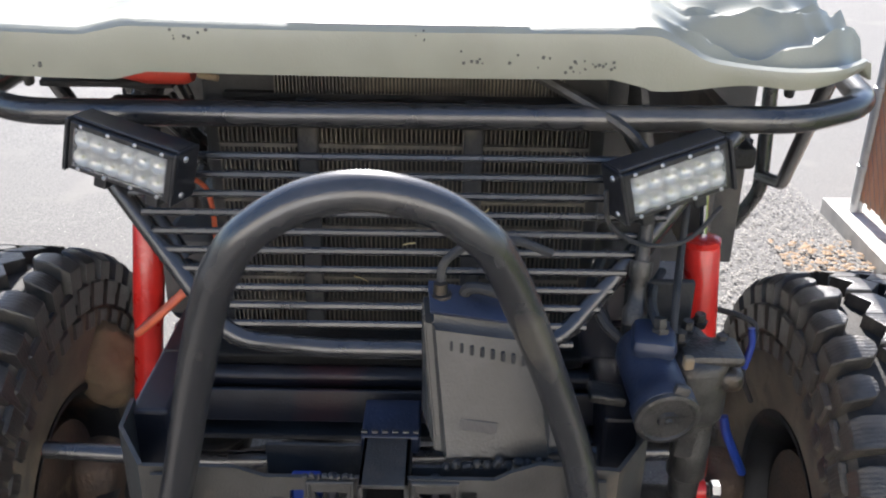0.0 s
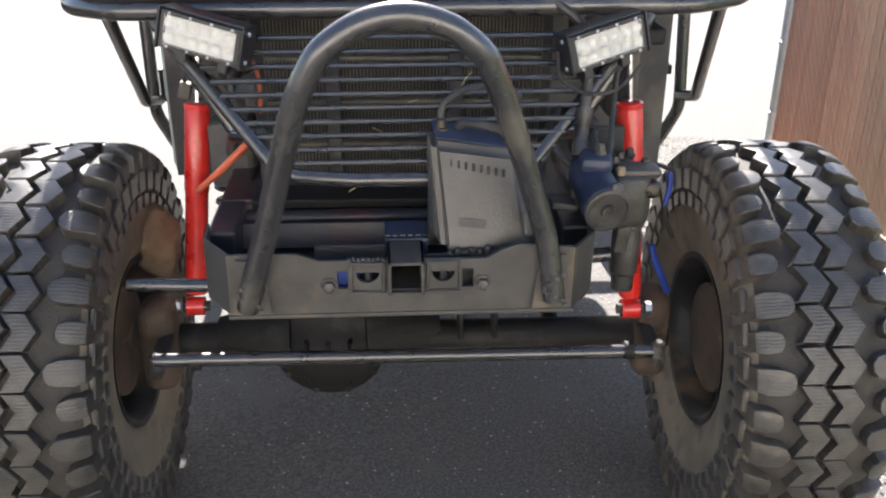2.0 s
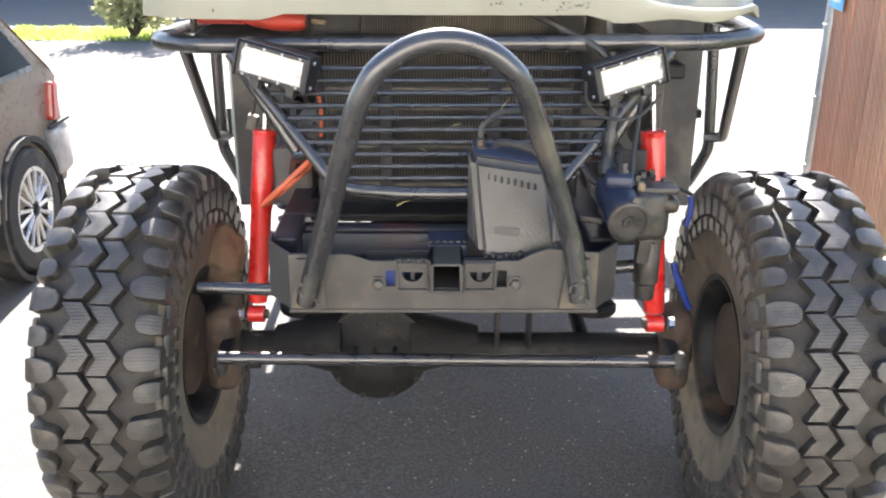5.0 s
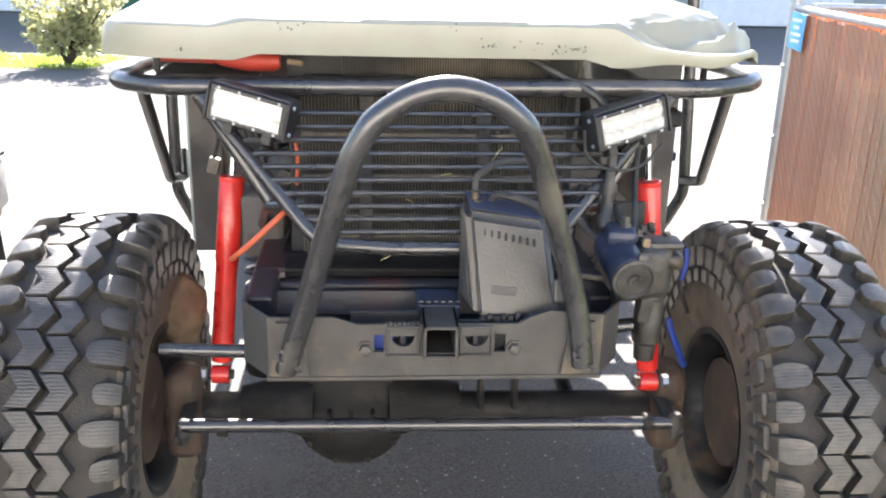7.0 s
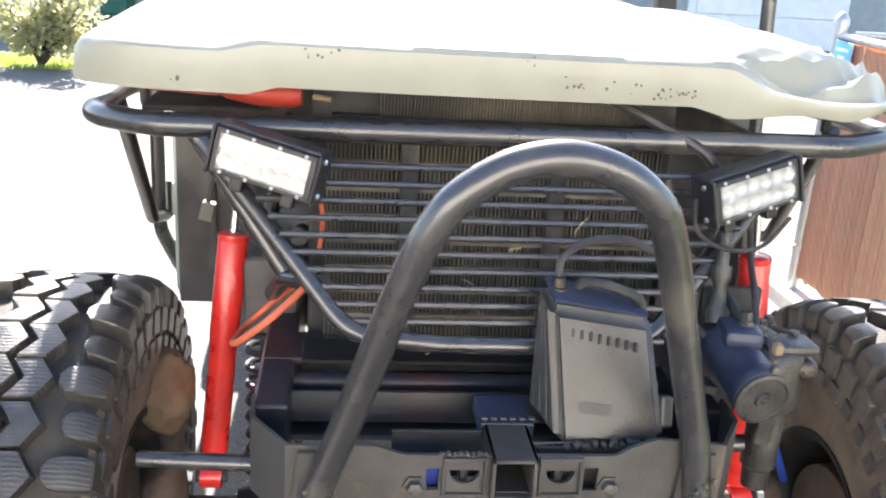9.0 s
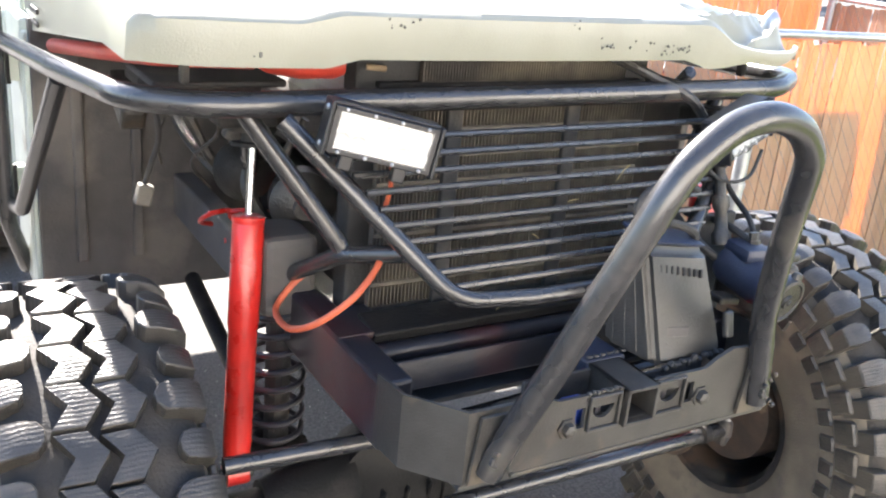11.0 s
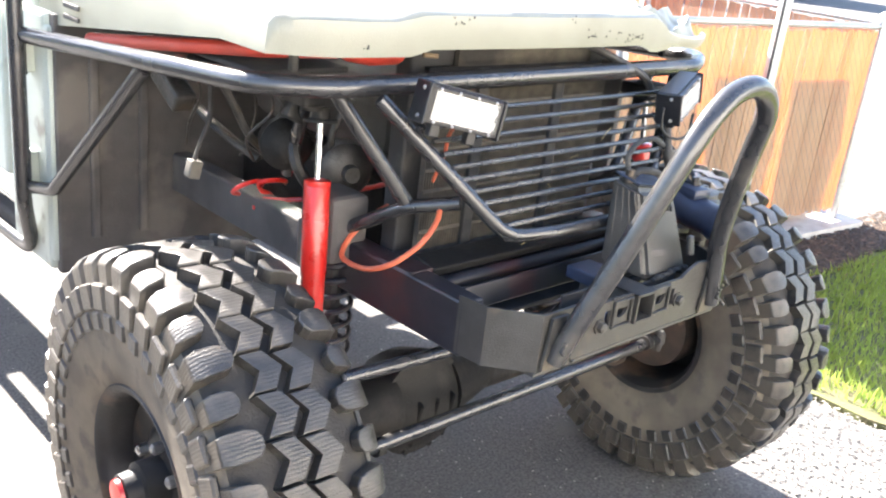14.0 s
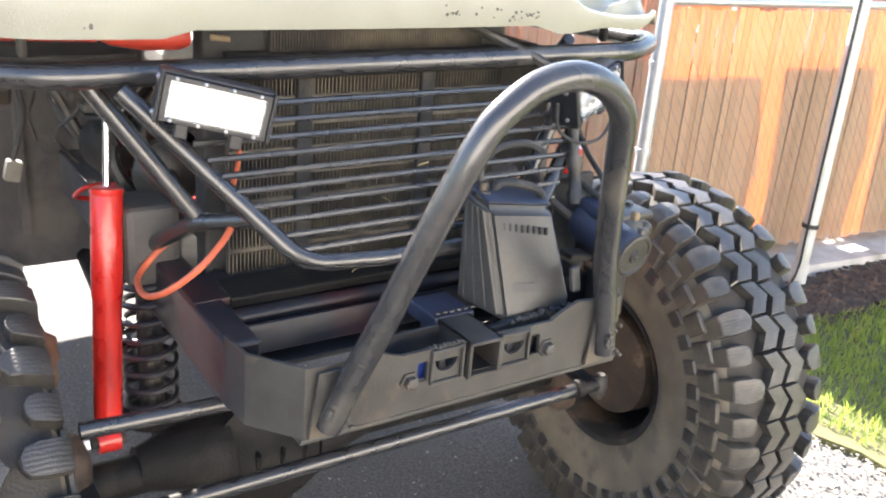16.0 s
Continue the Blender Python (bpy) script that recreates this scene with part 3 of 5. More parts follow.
shrub("dark green conifer hedge far behind the enclosure", (18.0, 17.6), 2.4, 3.6, 13, M_HEDGE, 9000, 0.2)


# ---- parked car ----
def parked_car():
    c = thing("parked_car", "champagne beige estate car with silver alloy wheels parked on the yard", "car", (-2.47, 0.88, 0))
    c.scale = (0.88, 0.88, 0.88)
    # side outline along y (front at -y), lofted across x
    prof = [(-2.15, 0.35), (-2.2, 0.62), (-2.05, 0.78), (-1.1, 0.93), (-0.55, 1.33), (0.2, 1.44), (1.22, 1.42), (1.52, 1.30), (1.82, 0.96), (1.92, 0.86), (1.94, 0.5), (1.86, 0.32)]
    secs = ((-0.80, 0.90), (-0.76, 1.0), (-0.5, 1.0), (0.5, 1.0), (0.76, 1.0), (0.80, 0.90))

    def width_at(z, x):
        return x * (1.0 if z < 0.95 else 1.0 - 0.22 * (z - 0.95) / 0.5)
    bm = bmesh.new()
    rings = [[bm.verts.new((width_at(z, x), y * (0.985 + 0.015 * k), z * (0.97 + 0.03 * k) if z > 0.4 else z)) for y, z in prof] for x, k in secs]
    n = len(prof)
    for a, b in zip(rings, rings[1:]):
        for i in range(n):
            bm.faces.new((a[i], a[(i + 1) % n], b[(i + 1) % n], b[i]))
    bm.faces.new(rings[0])
    bm.faces.new(rings[-1])
    bmesh.ops.bevel(bm, geom=[e for e in bm.edges if e.calc_length() > 0.2], offset=0.03, segments=2, affect="EDGES")
    part("body", bm, M_CARPAINT, c, smooth=True)
    for s in (1, -1):
        for y0, y1, y2, y3 in ((-0.85, -0.1, -0.1, -0.45), (-0.02, 0.78, 0.78, -0.02), (0.86, 1.60, 1.30, 0.86)):
            x0, x1 = 0.806 * s, 0.715 * s
            for grow, off, thick, nm, mt in ((0.03, 0.0, 0.012, "window_trim", M_ALLOY), (0.0, 0.006 * s, 0.012, "side_window", M_CARGLASS)):
                bm = bmesh.new()
                bm.faces.new([bm.verts.new(p) for p in ((x0 + off, y0 - grow, 0.985 - grow), (x0 + off, y1 + grow, 0.985 - grow), (x1 + off, y2 + grow, 1.33 + grow * 0.6), (x1 + off, y3 - grow, 1.33 + grow * 0.6))])
                bmesh.ops.solidify(bm, geom=list(bm.faces), thickness=thick)
                part(nm, bm, mt, c)
        part("bumper_trim", boxed((0.795 * s, 0.0, 0.5), (0.03, 2.2, 0.07), None, 0.01), M_CARTRIM, c)
        part("tail_lamp", boxed((0.765 * s, 1.84, 0.76), (0.09, 0.09, 0.20), Matrix.Rotation(radians(-12), 4, "X"), 0.02), M_TAIL, c)
        part("bumper_corner", boxed((0.765 * s, 1.86, 0.50), (0.10, 0.24, 0.26), None, 0.04, 3), M_CARTRIM, c, smooth=True)
        part("bumper_gap", boxed((0.80 * s, 1.85, 0.645), (0.02, 0.26, 0.02), None, 0.004), M_BLACK, c)
        part("mud_flap", boxed((0.74 * s, 1.78, 0.26), (0.16, 0.012, 0.26), Matrix.Rotation(radians(8), 4, "X"), 0.004), M_BLACK, c)
        for y in (-1.35, 1.42):
            t = part("wheel_tyre", lathe(bmesh.new(), (0.63 * s, y, 0.31), (s, 0, 0), [(0, 0.2), (0.01, 0.29), (0.04, 0.31), (0.15, 0.31), (0.18, 0.29), (0.185, 0.215), (0.16, 0.2)], 32), M_BLACK, c, smooth=True)
            rim = part("wheel_rim", lathe(bmesh.new(), (0.78 * s, y, 0.31), (s, 0, 0), [(0, 0.2), (0.03, 0.215), (0.03, 0.19), (0.0, 0.18), (0.0, 0.02)], 32), M_ALLOY, c, smooth=True)
            for k in range(15):
                a = k * math.tau / 15
                d = Vector((0, math.cos(a), math.sin(a)))
                o = Vector((0.80 * s, y, 0.31))
                part("spoke", rod(bmesh.new(), o + d * 0.04, o + d * 0.195, 0.011, 6), M_ALLOY, rim)
            part("wheel_arch", lathe(bmesh.new(), (0.70 * s, y, 0.31), (s, 0, 0), [(0, 0.36), (0.108, 0.36), (0.108, 0.33), (0, 0.33)], 32), M_BLACK, c)
    part("rear_bumper", boxed((0, 1.93, 0.48), (1.58, 0.16, 0.28), None, 0.05, 3), M_CARTRIM, c, smooth=True)
    part("rear_window", boxed((0, 1.69, 1.15), (1.15, 0.02, 0.42), Matrix.Rotation(radians(46), 4, "X"), 0.005), M_CARGLASS, c)
    return c


parked_car()


def far_suv():
    c = thing("parked_suv", "black parked off-road vehicle far across the road", "car", (44.5, 20.5, 0))
    c.rotation_euler = (0, 0, radians(-60))
    bm = boxed((0, 0, 0.85), (4.6, 1.8, 0.75), None, 0.12, 3)
    part("body", bm, M_DARKCAR, c, smooth=True)
    part("cabin", boxed((0.3, 0, 1.5), (2.8, 1.55, 0.65), None, 0.15, 3), M_CARGLASS, c, smooth=True)
    for x in (-1.4, 1.4):
        for s in (-1, 1):
            t = part("wheel", lathe(bmesh.new(), (x, 0.75 * s, 0.4), (0, s, 0), [(0, 0.3), (0.02, 0.4), (0.2, 0.4), (0.22, 0.28), (0.2, 0.26)], 24), M_BLACK, c, smooth=True)
            part("rim", lathe(bmesh.new(), (x, 0.955 * s, 0.4), (0, s, 0), [(0, 0.26), (0.01, 0.25), (0.0, 0.1), (0.02, 0.05)], 20), M_ALLOY, t, smooth=True)
    return c


far_suv()


# ---- the truck ----
truck = thing("offroad_truck", "off-road truck with tube bumper, bent pale hood, big mud tyres", "truck")
TUBE_R = 0.0198

# main bumper tube across the front and back along both sides
tube("grille_tube", [(-0.735, 1.36, 1.17), (-0.712, 0.80, 1.215), (-0.672, 0.45, 1.238), (-0.56, 0.365, 1.242), (0.56, 0.335, 1.256), (0.685, 0.40, 1.262), (0.775, 0.80, 1.235), (0.845, 1.36, 1.19)], TUBE_R, M_TUBE, truck, 0.14, 20)
# hoop over the bumper
HOOP = [(-0.292, -0.012, 0.795), (-0.268, -0.035, 0.88), (-0.243, -0.060, 0.965), (-0.207, -0.098, 1.096), (-0.176, -0.125, 1.198), (-0.155, -0.134, 1.246), (-0.129, -0.138, 1.281), (-0.075, -0.138, 1.315), (-0.013, -0.138, 1.326), (0.050, -0.131, 1.308), (0.096, -0.120, 1.272), (0.116, -0.108, 1.240), (0.137, -0.088, 1.190), (0.177, -0.050, 1.081), (0.216, -0.018, 0.964), (0.236, -0.012, 0.893), (0.250, -0.012, 0.80)]
hoop = curve_tube("stinger_hoop", HOOP, 0.0205, M_TUBE, truck, "satin black bent hoop tube", 20)
for sx in (-1, 1):
    x = -0.286 if sx < 0 else 0.246
    for q in range(9):
        part("weld_bead", boxed((x + 0.02 * math.cos(q * 0.7), -0.034 + 0.004 * math.sin(q), 0.80 + q * 0.007), (0.008, 0.008, 0.006), Matrix.Rotation(q, 4, "Y"), 0.002), M_PLATE, hoop)
    bm = plate([(-0.035, -0.05), (0.035, -0.05), (0.022, 0.055), (-0.022, 0.055)], 0.006)
    part("gusset", bm, M_PLATE, hoop, m=Matrix.Translation((x, -0.010, 0.83)))

# U-shaped grille tube
tube("grille_frame_tube", [(-0.475, 0.335, 1.225), (-0.241, 0.188, 0.968), (-0.10, 0.180, 0.960), (0.09, 0.180, 0.960), (0.220, 0.188, 0.968), (0.475, 0.335, 1.235)], 0.0145, M_TUBE, truck, 0.10, 16)
for k in range(11):
    z = 1.203 - k * 0.0262
    s = (z - 0.945) / 0.28
    half = 0.245 + 0.195 * s if k > 1 else 0.42
    y, flat = 0.190 + 0.115 * s, 0.262 + 0.045 * s
    z += (1.556 - z) / (1.54 + flat) * (flat - y)
    tube("grille_bar", [(-half, y, z - 0.002), (half, y - 0.004, z + 0.003)], 0.0058, M_TUBE, truck, 0.01, 8)

# second struts down to the frame
for sx in (-1, 1):
    tube("brace_tube", [(sx * 0.50, 0.43, 1.215), (sx * 0.352, 0.375, 1.0)], 0.016, M_TUBE, truck, 0.05)
    tube("brace_tube", [(sx * 0.285, 0.285, 1.015), (sx * 0.352, 0.37, 0.99), (sx * 0.385, 0.52, 0.90)], 0.015, M_TUBE, truck, 0.05)
    o = 0.0 if sx < 0 else 0.075
    tube("cage_brace", [(sx * 0.708 + o, 0.79, 1.20), (sx * 0.735 + o * 2.0, 1.20, 0.83), (sx * 0.735 + o * 2.0, 1.36, 0.79)], 0.0165, M_TUBE, truck, 0.06)
    tube("cage_upright", [(sx * 0.750 + o, 1.37, 1.95), (sx * 0.750 + o * 1.9, 1.36, 0.75), (sx * 0.70 + o * 2.0, 1.45, 0.58), (sx * 0.70 + o, 2.7, 0.55)], 0.019, M_TUBE, truck, 0.12)

# bumper plate with wings, receiver and holes
FX0, FX1, FZ0 = -0.325, 0.285, 0.775
outline = [(FX0, FZ0), (FX1, FZ0), (FX1, 0.895), (0.185, 0.903), (0.150, 0.890), (0.128, 0.877), (-0.165, 0.877), (-0.205, 0.891), (FX0, 0.891)]
RX, RZ = -0.0135, 0.846


def cut_plate(outline, holes, thick):
    """A flat outline in x and z with holes cut right through it."""
    bm = bmesh.new()
    edges = []
    for loop in (outline, *holes):
        vs = [bm.verts.new((x, 0, z)) for x, z in loop]
        edges += [bm.edges.new((vs[k - 1], vs[k])) for k in range(len(vs))]
    bmesh.ops.triangle_fill(bm, edges=edges, use_beauty=True, use_dissolve=False)
    r = bmesh.ops.extrude_face_region(bm, geom=list(bm.faces))
    bmesh.ops.translate(bm, verts=[v for v in r["geom"] if isinstance(v, bmesh.types.BMVert)], vec=(0, thick, 0))
    return bm


def square(x, z, w, h):
    return [(x - w / 2, z - h / 2), (x + w / 2, z - h / 2), (x + w / 2, z + h / 2), (x - w / 2, z + h / 2)]


def half_disc(x, z, r):
    return [(x + r * math.cos(a), z - r * math.sin(a)) for a in (math.pi * k / 10 for k in range(11))]


HOLES = [square(RX, RZ, 0.0515, 0.0515), half_disc(RX - 0.068, RZ + 0.008, 0.021), half_disc(RX + 0.066, RZ + 0.008, 0.021), square(RX - 0.112, RZ - 0.006, 0.018, 0.034), square(RX + 0.110, RZ - 0.006, 0.020, 0.036)]
bumper = part("bumper", cut_plate(outline, HOLES, 0.007), M_PLATE, truck, "dusty welded grey steel bumper plate")
for sx, x in ((-1, FX0), (1, FX1)):
    part("wing_plate", strip([(x, 0.0, 0.892), (x + sx * 0.055, 0.09, 0.885), (x + sx * 0.06, 0.16, 0.884)], [(x, 0.0, FZ0), (x + sx * 0.055, 0.09, 0.765), (x + sx * 0.06, 0.16, 0.765)], 0.006), M_PLATE, bumper)
part("bottom_lip", boxed((-0.02, 0.035, FZ0 - 0.006), (0.62, 0.07, 0.008), None, 0.002), M_PLATE, bumper)
rc = bmesh.new()
for dx, dz, w, h in ((-0.029, 0, 0.006, 0.064), (0.029, 0, 0.006, 0.064), (0, 0.029, 0.064, 0.006), (0, -0.029, 0.064, 0.006)):
    cube(rc, (RX + dx, 0.062, RZ - 0.001 + dz), (w, 0.15, h), None, 0.001, 1)
part("receiver_tube", rc, M_PLATE, bumper, "square receiver hitch tube with worn edges")
# black sheet closes the tube so that its opening reads as shade
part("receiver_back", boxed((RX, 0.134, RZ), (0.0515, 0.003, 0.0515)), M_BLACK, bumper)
for sx, dx in ((-1, -0.068), (1, 0.066)):
    rim = bmesh.new()
    for ex, ez, w, h in ((0, 0.027, 0.062, 0.005), (0, -0.029, 0.062, 0.005), (-0.0285, 0, 0.005, 0.052), (0.0285, 0, 0.005, 0.052)):
        cube(rim, (RX + dx + ex, -0.003, RZ + ez), (w, 0.008, h), None, 0.0015, 1)
    part("shackle_frame", rim, M_PLATE, bumper)
    part("bolt", lathe(bmesh.new(), (RX + sx * 0.136, 0.0, RZ - 0.016), (0, -1, 0), [(0, 0.017), (0.004, 0.017), (0.004, 0.012), (0.014, 0.011), (0.016, 0.005)], 6), M_PLATE, bumper)
    part("shackle_tab", boxed((RX + dx, 0.020, RZ - 0.004), (0.012, 0.02, 0.045), None, 0.003), M_RAIL, bumper)
# black sheets added behind the cut holes in place of the shade there
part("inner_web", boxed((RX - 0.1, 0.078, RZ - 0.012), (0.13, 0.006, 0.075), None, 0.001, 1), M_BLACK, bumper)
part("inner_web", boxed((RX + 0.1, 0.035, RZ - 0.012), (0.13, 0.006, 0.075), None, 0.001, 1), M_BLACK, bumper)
part("blue_block", boxed((RX - 0.104, 0.030, RZ - 0.010), (0.04, 0.02, 0.044), None, 0.004), M_BLUEWIRE, bumper, "blue painted block behind the plate")
for k in range(8):
    part("weld_spot", boxed((RX - 0.10 + 0.0085 * k, 0.0, RZ + 0.0335 + 0.0012 * math.sin(k * 2.3)), (0.007, 0.008, 0.005), Matrix.Rotation(k, 4, "Y"), 0.0015, 1), M_PLATE, bumper)
part("cross_channel", boxed((-0.02, 0.235, 0.825), (0.64, 0.012, 0.05), Matrix.Rotation(radians(-20), 4, "X"), 0.003), M_RAIL, bumper)
# black sheet added to hide bright ground and keep sun off the tie rod
part("belly_pan", boxed((-0.02, 0.55, 0.775), (0.64, 0.66, 0.01), None, 0.002), M_BLACK, bumper)
part("radiator_skid", boxed((-0.02, 0.335, 0.868), (0.60, 0.07, 0.02), Matrix.Rotation(radians(8), 4, "X"), 0.004), M_CHASSIS, bumper)
part("cross_tube", rod(bmesh.new(), (-0.33, 0.30, 0.835), (0.29, 0.30, 0.835), 0.018, 16), M_RAIL, bumper, smooth=True)
part("winch_mount", boxed((-0.01, 0.13, 0.865), (0.08, 0.09, 0.028), None, 0.004), M_BLUE, bumper, "worn blue steel mount block")
for k in range(6):
    part("weld_spot", boxed((-0.045 + k * 0.014, 0.088, 0.886), (0.009, 0.007, 0.004), None, 0.0015), M_PLATE, bumper)

# frame rails
for sx in (-1, 1):
    x = -0.357 if sx < 0 else 0.317
    rail = part("frame_rail", boxed((x, 0.42, 0.815), (0.055, 0.55, 0.115), None, 0.006), M_RAIL, truck)
    # rear of the rail uses the glare-raised black so it blends into the bay
    part("rail_rear", boxed((x, 1.79, 0.812), (0.051, 2.2, 0.105), None, 0.006), M_LIFTBLACK, rail, "rear frame rail, lifted grey to match the veiled bay")
    part("rail_cap", boxed((x * 0.93, 0.36, 0.868), (0.10, 0.11, 0.012), None, 0.003), M_RAIL, rail)

# grey box beside the hoop
bm = bmesh.new()
low = [(0.056, 0.040), (0.214, 0.042), (0.218, 0.160), (0.028, 0.152)]
top = [(0.036, 0.086), (0.190, 0.098), (0.190, 0.160), (0.031, 0.158)]
zl, zt = (0.868, 0.868, 0.875, 0.875), (1.062, 1.036, 1.050, 1.079)
a = [bm.verts.new((x, y, z)) for (x, y), z in zip(low, zl)]
b = [bm.verts.new((x, y, z)) for (x, y), z in zip(top, zt)]
for i in range(4):
    bm.faces.new((a[i], a[(i + 1) % 4], b[(i + 1) % 4], b[i]))
bm.faces.new(a)
bm.faces.new(b)
bmesh.ops.bevel(bm, geom=list(bm.edges), offset=0.012, segments=3, affect="EDGES")
cover = part("winch_cover", bm, M_BOXMETAL, truck, "scuffed grey tapered metal cover with vent slots", smooth=True)
part("cover_cap", strip([(0.042, 0.093, 1.0675), (0.183, 0.103, 1.0425)], [(0.038, 0.153, 1.0810), (0.182, 0.155, 1.0535)], 0.004), M_BLUE, cover, "worn blue painted top")
curve_tube("cover_handle", [(0.085, 0.140, 1.066), (0.092, 0.136, 1.082), (0.118, 0.131, 1.082), (0.155, 0.126, 1.073), (0.176, 0.124, 1.060), (0.181, 0.125, 1.044)], 0.008, M_BLACK, cover, "black rubber handle")


def on_cover(s, z):
    """A point on the cover's front face: s across it, z up."""
    q = (z - 0.868) / 0.185
    return 0.056 - 0.020 * q + s * (0.158 - 0.004 * q), 0.040 + 0.050 * q + 0.008 * s


LEAN = Matrix.Rotation(radians(-14), 4, "X")
for k in range(8):
    px, py = on_cover(0.20 + 0.085 * k, 1.026 - 0.003 * k)
    part("vent_slot", boxed((px, py - 0.001, 1.026 - 0.003 * k), (0.0055, 0.006, 0.014), LEAN, 0.002), M_BLACK, cover)
for s_, z_, w_, h_, a_ in ((0.36, 0.920, 0.05, 0.016, 0.12),):
    px, py = on_cover(s_, z_)
    part("worn_patch", boxed((px, py - 0.0004, z_), (w_, 0.003, h_), LEAN @ Matrix.Rotation(a_, 4, "Y"), 0.001), M_LIFTBLACK, cover, "flaked dark paint patch")
for k in range(4):
    part("side_rib", rod(bmesh.new(), (0.0515 - 0.0055 * k, 0.056 + 0.024 * k, 0.885), (0.0345 - 0.0008 * k, 0.098 + 0.014 * k, 1.055), 0.0022, 8), M_BOXMETAL, cover, smooth=True)
part("cover_tab", boxed((0.207, 0.042, 0.925), (0.018, 0.012, 0.045), LEAN, 0.004), M_BOXMETAL, cover)
for k in range(11):
    part("torn_tooth", boxed((0.066 + k * 0.0135, 0.030 + 0.001 * k, 0.874 + 0.004 * (k % 2)), (0.010, 0.012, 0.010 + 0.003 * (k % 3)), Matrix.Rotation(0.7 * k, 4, "Y"), 0.003, 1), M_BLACK, cover)
curve_tube("cover_cable", [(0.055, 0.135, 1.085), (0.060, 0.145, 1.115), (0.095, 0.150, 1.14), (0.15, 0.150, 1.145), (0.20, 0.155, 1.125)], 0.006, M_BLACK, cover)
part("cable_gland", lathe(bmesh.new(), (0.055, 0.13, 1.066), (0, 0, 1), [(0, 0.015), (0.012, 0.015), (0.012, 0.01), (0.026, 0.009)], 12), M_CASTING, cover, smooth=True)

# steering gear
st = part("steering_gearbox", boxed((0.403, 0.17, 0.930), (0.085, 0.12, 0.115), Matrix.Rotation(radians(12), 4, "Z"), 0.025, 3), M_CASTING, truck, "oily cast steering gearbox", smooth=True)
part("gear_cylinder", lathe(bmesh.new(), (0.336, 0.185, 0.972), (0.10, -1, -0.20), [(0, 0.032), (0.015, 0.038), (0.05, 0.039), (0.11, 0.039), (0.115, 0.043), (0.137, 0.043), (0.139, 0.040)], 32), M_BLUE, st, "blue painted cylinder", smooth=True)
cap = part("gear_cap", lathe(bmesh.new(), (0.3493, 0.050, 0.9447), (0.10, -1, -0.20), [(0, 0.043), (0.006, 0.043), (0.008, 0.040), (0.008, 0.036), (0.005, 0.034), (0.005, 0.014), (0.010, 0.012), (0.010, 0.006), (0.013, 0.004)], 32), M_CASTING, st, "scuffed round cast end cap", smooth=True)
part("cap_ear", boxed((0.362, 0.046, 0.985), (0.022, 0.014, 0.024), Matrix.Rotation(0.3, 4, "Y"), 0.006, 2), M_CASTING, cap, smooth=True)
part("valve_block", boxed((0.345, 0.145, 1.004), (0.06, 0.075, 0.03), Matrix.Rotation(radians(-10), 4, "Z"), 0.012, 2), M_BLUE, st, smooth=True)
part("brass_fitting", boxed((0.378, 0.085, 1.005), (0.014, 0.014, 0.018), None, 0.004), M_MUD, st)
part("gear_ear", boxed((0.450, 0.15, 0.952), (0.04, 0.07, 0.035), None, 0.014, 3), M_CASTING, st, smooth=True)
part("input_shaft", lathe(bmesh.new(), (0.325, 0.19, 1.0), (0.12, 0.4, 1), [(0, 0.016), (0.02, 0.018), (0.03, 0.012), (0.06, 0.011), (0.07, 0.016), (0.09, 0.016), (0.09, 0.010), (0.15, 0.010)], 14), M_CASTING, st, smooth=True)
part("lower_flange", boxed((0.285, 0.13, 0.925), (0.05, 0.04, 0.014), Matrix.Rotation(0.15, 4, "Y"), 0.004), M_CASTING, st)
part("drop_plate", boxed((0.405, 0.13, 0.865), (0.028, 0.018, 0.085), Matrix.Rotation(0.12, 4, "Y"), 0.006, 2), M_CASTING, st, smooth=True)
for dx, dy, dz in ((0.02, 0.07, 0.075), (0.06, 0.04, 0.07), (0.0, 0.03, 0.08), (0.045, 0.10, 0.07)):
    part("gear_bolt", lathe(bmesh.new(), (0.385 + dx, 0.13 + dy, 0.906 + dz), (0, 0, 1), [(0, 0.010), (0.01, 0.013), (0.01, 0.009), (0.022, 0.008)], 6), M_CASTING, st)
part("pitman_shaft", lathe(bmesh.new(), (0.42, 0.16, 0.92), (0, 0, -1), [(0, 0.034), (0.05, 0.033), (0.055, 0.028), (0.15, 0.028), (0.155, 0.023), (0.19, 0.021)], 18), M_CASTING, st, smooth=True)
part("gear_flange", boxed((0.425, 0.15, 0.983), (0.085, 0.06, 0.018), None, 0.008), M_CASTING, st, smooth=True)
curve_tube("power_hose", [(0.372, 0.15, 1.010), (0.380, 0.19, 1.05), (0.398, 0.26, 1.08), (0.42, 0.34, 1.14)], 0.0055, M_BLACK, st)
curve_tube("power_hose", [(0.352, 0.14, 1.015), (0.350, 0.20, 1.03), (0.372, 0.28, 1.02), (0.40, 0.36, 1.00)], 0.007, M_BLACK, st)
curve_tube("power_hose", [(0.315, 0.18, 0.975), (0.285, 0.20, 1.00), (0.272, 0.25, 1.03), (0.30, 0.32, 1.05)], 0.008, M_BLACK, st)
part("hose_fitting", lathe(bmesh.new(), (0.352, 0.14, 1.012), (-0.05, 0.2, 1), [(0, 0.012), (0.012, 0.012), (0.012, 0.009), (0.026, 0.009)], 6), M_CASTING, st)
# black backing added where the gap behind the gear should look dark
part("gear_mount_plate", boxed((0.375, 0.262, 0.925), (0.10, 0.014, 0.22), None, 0.004), M_BLACK, st)

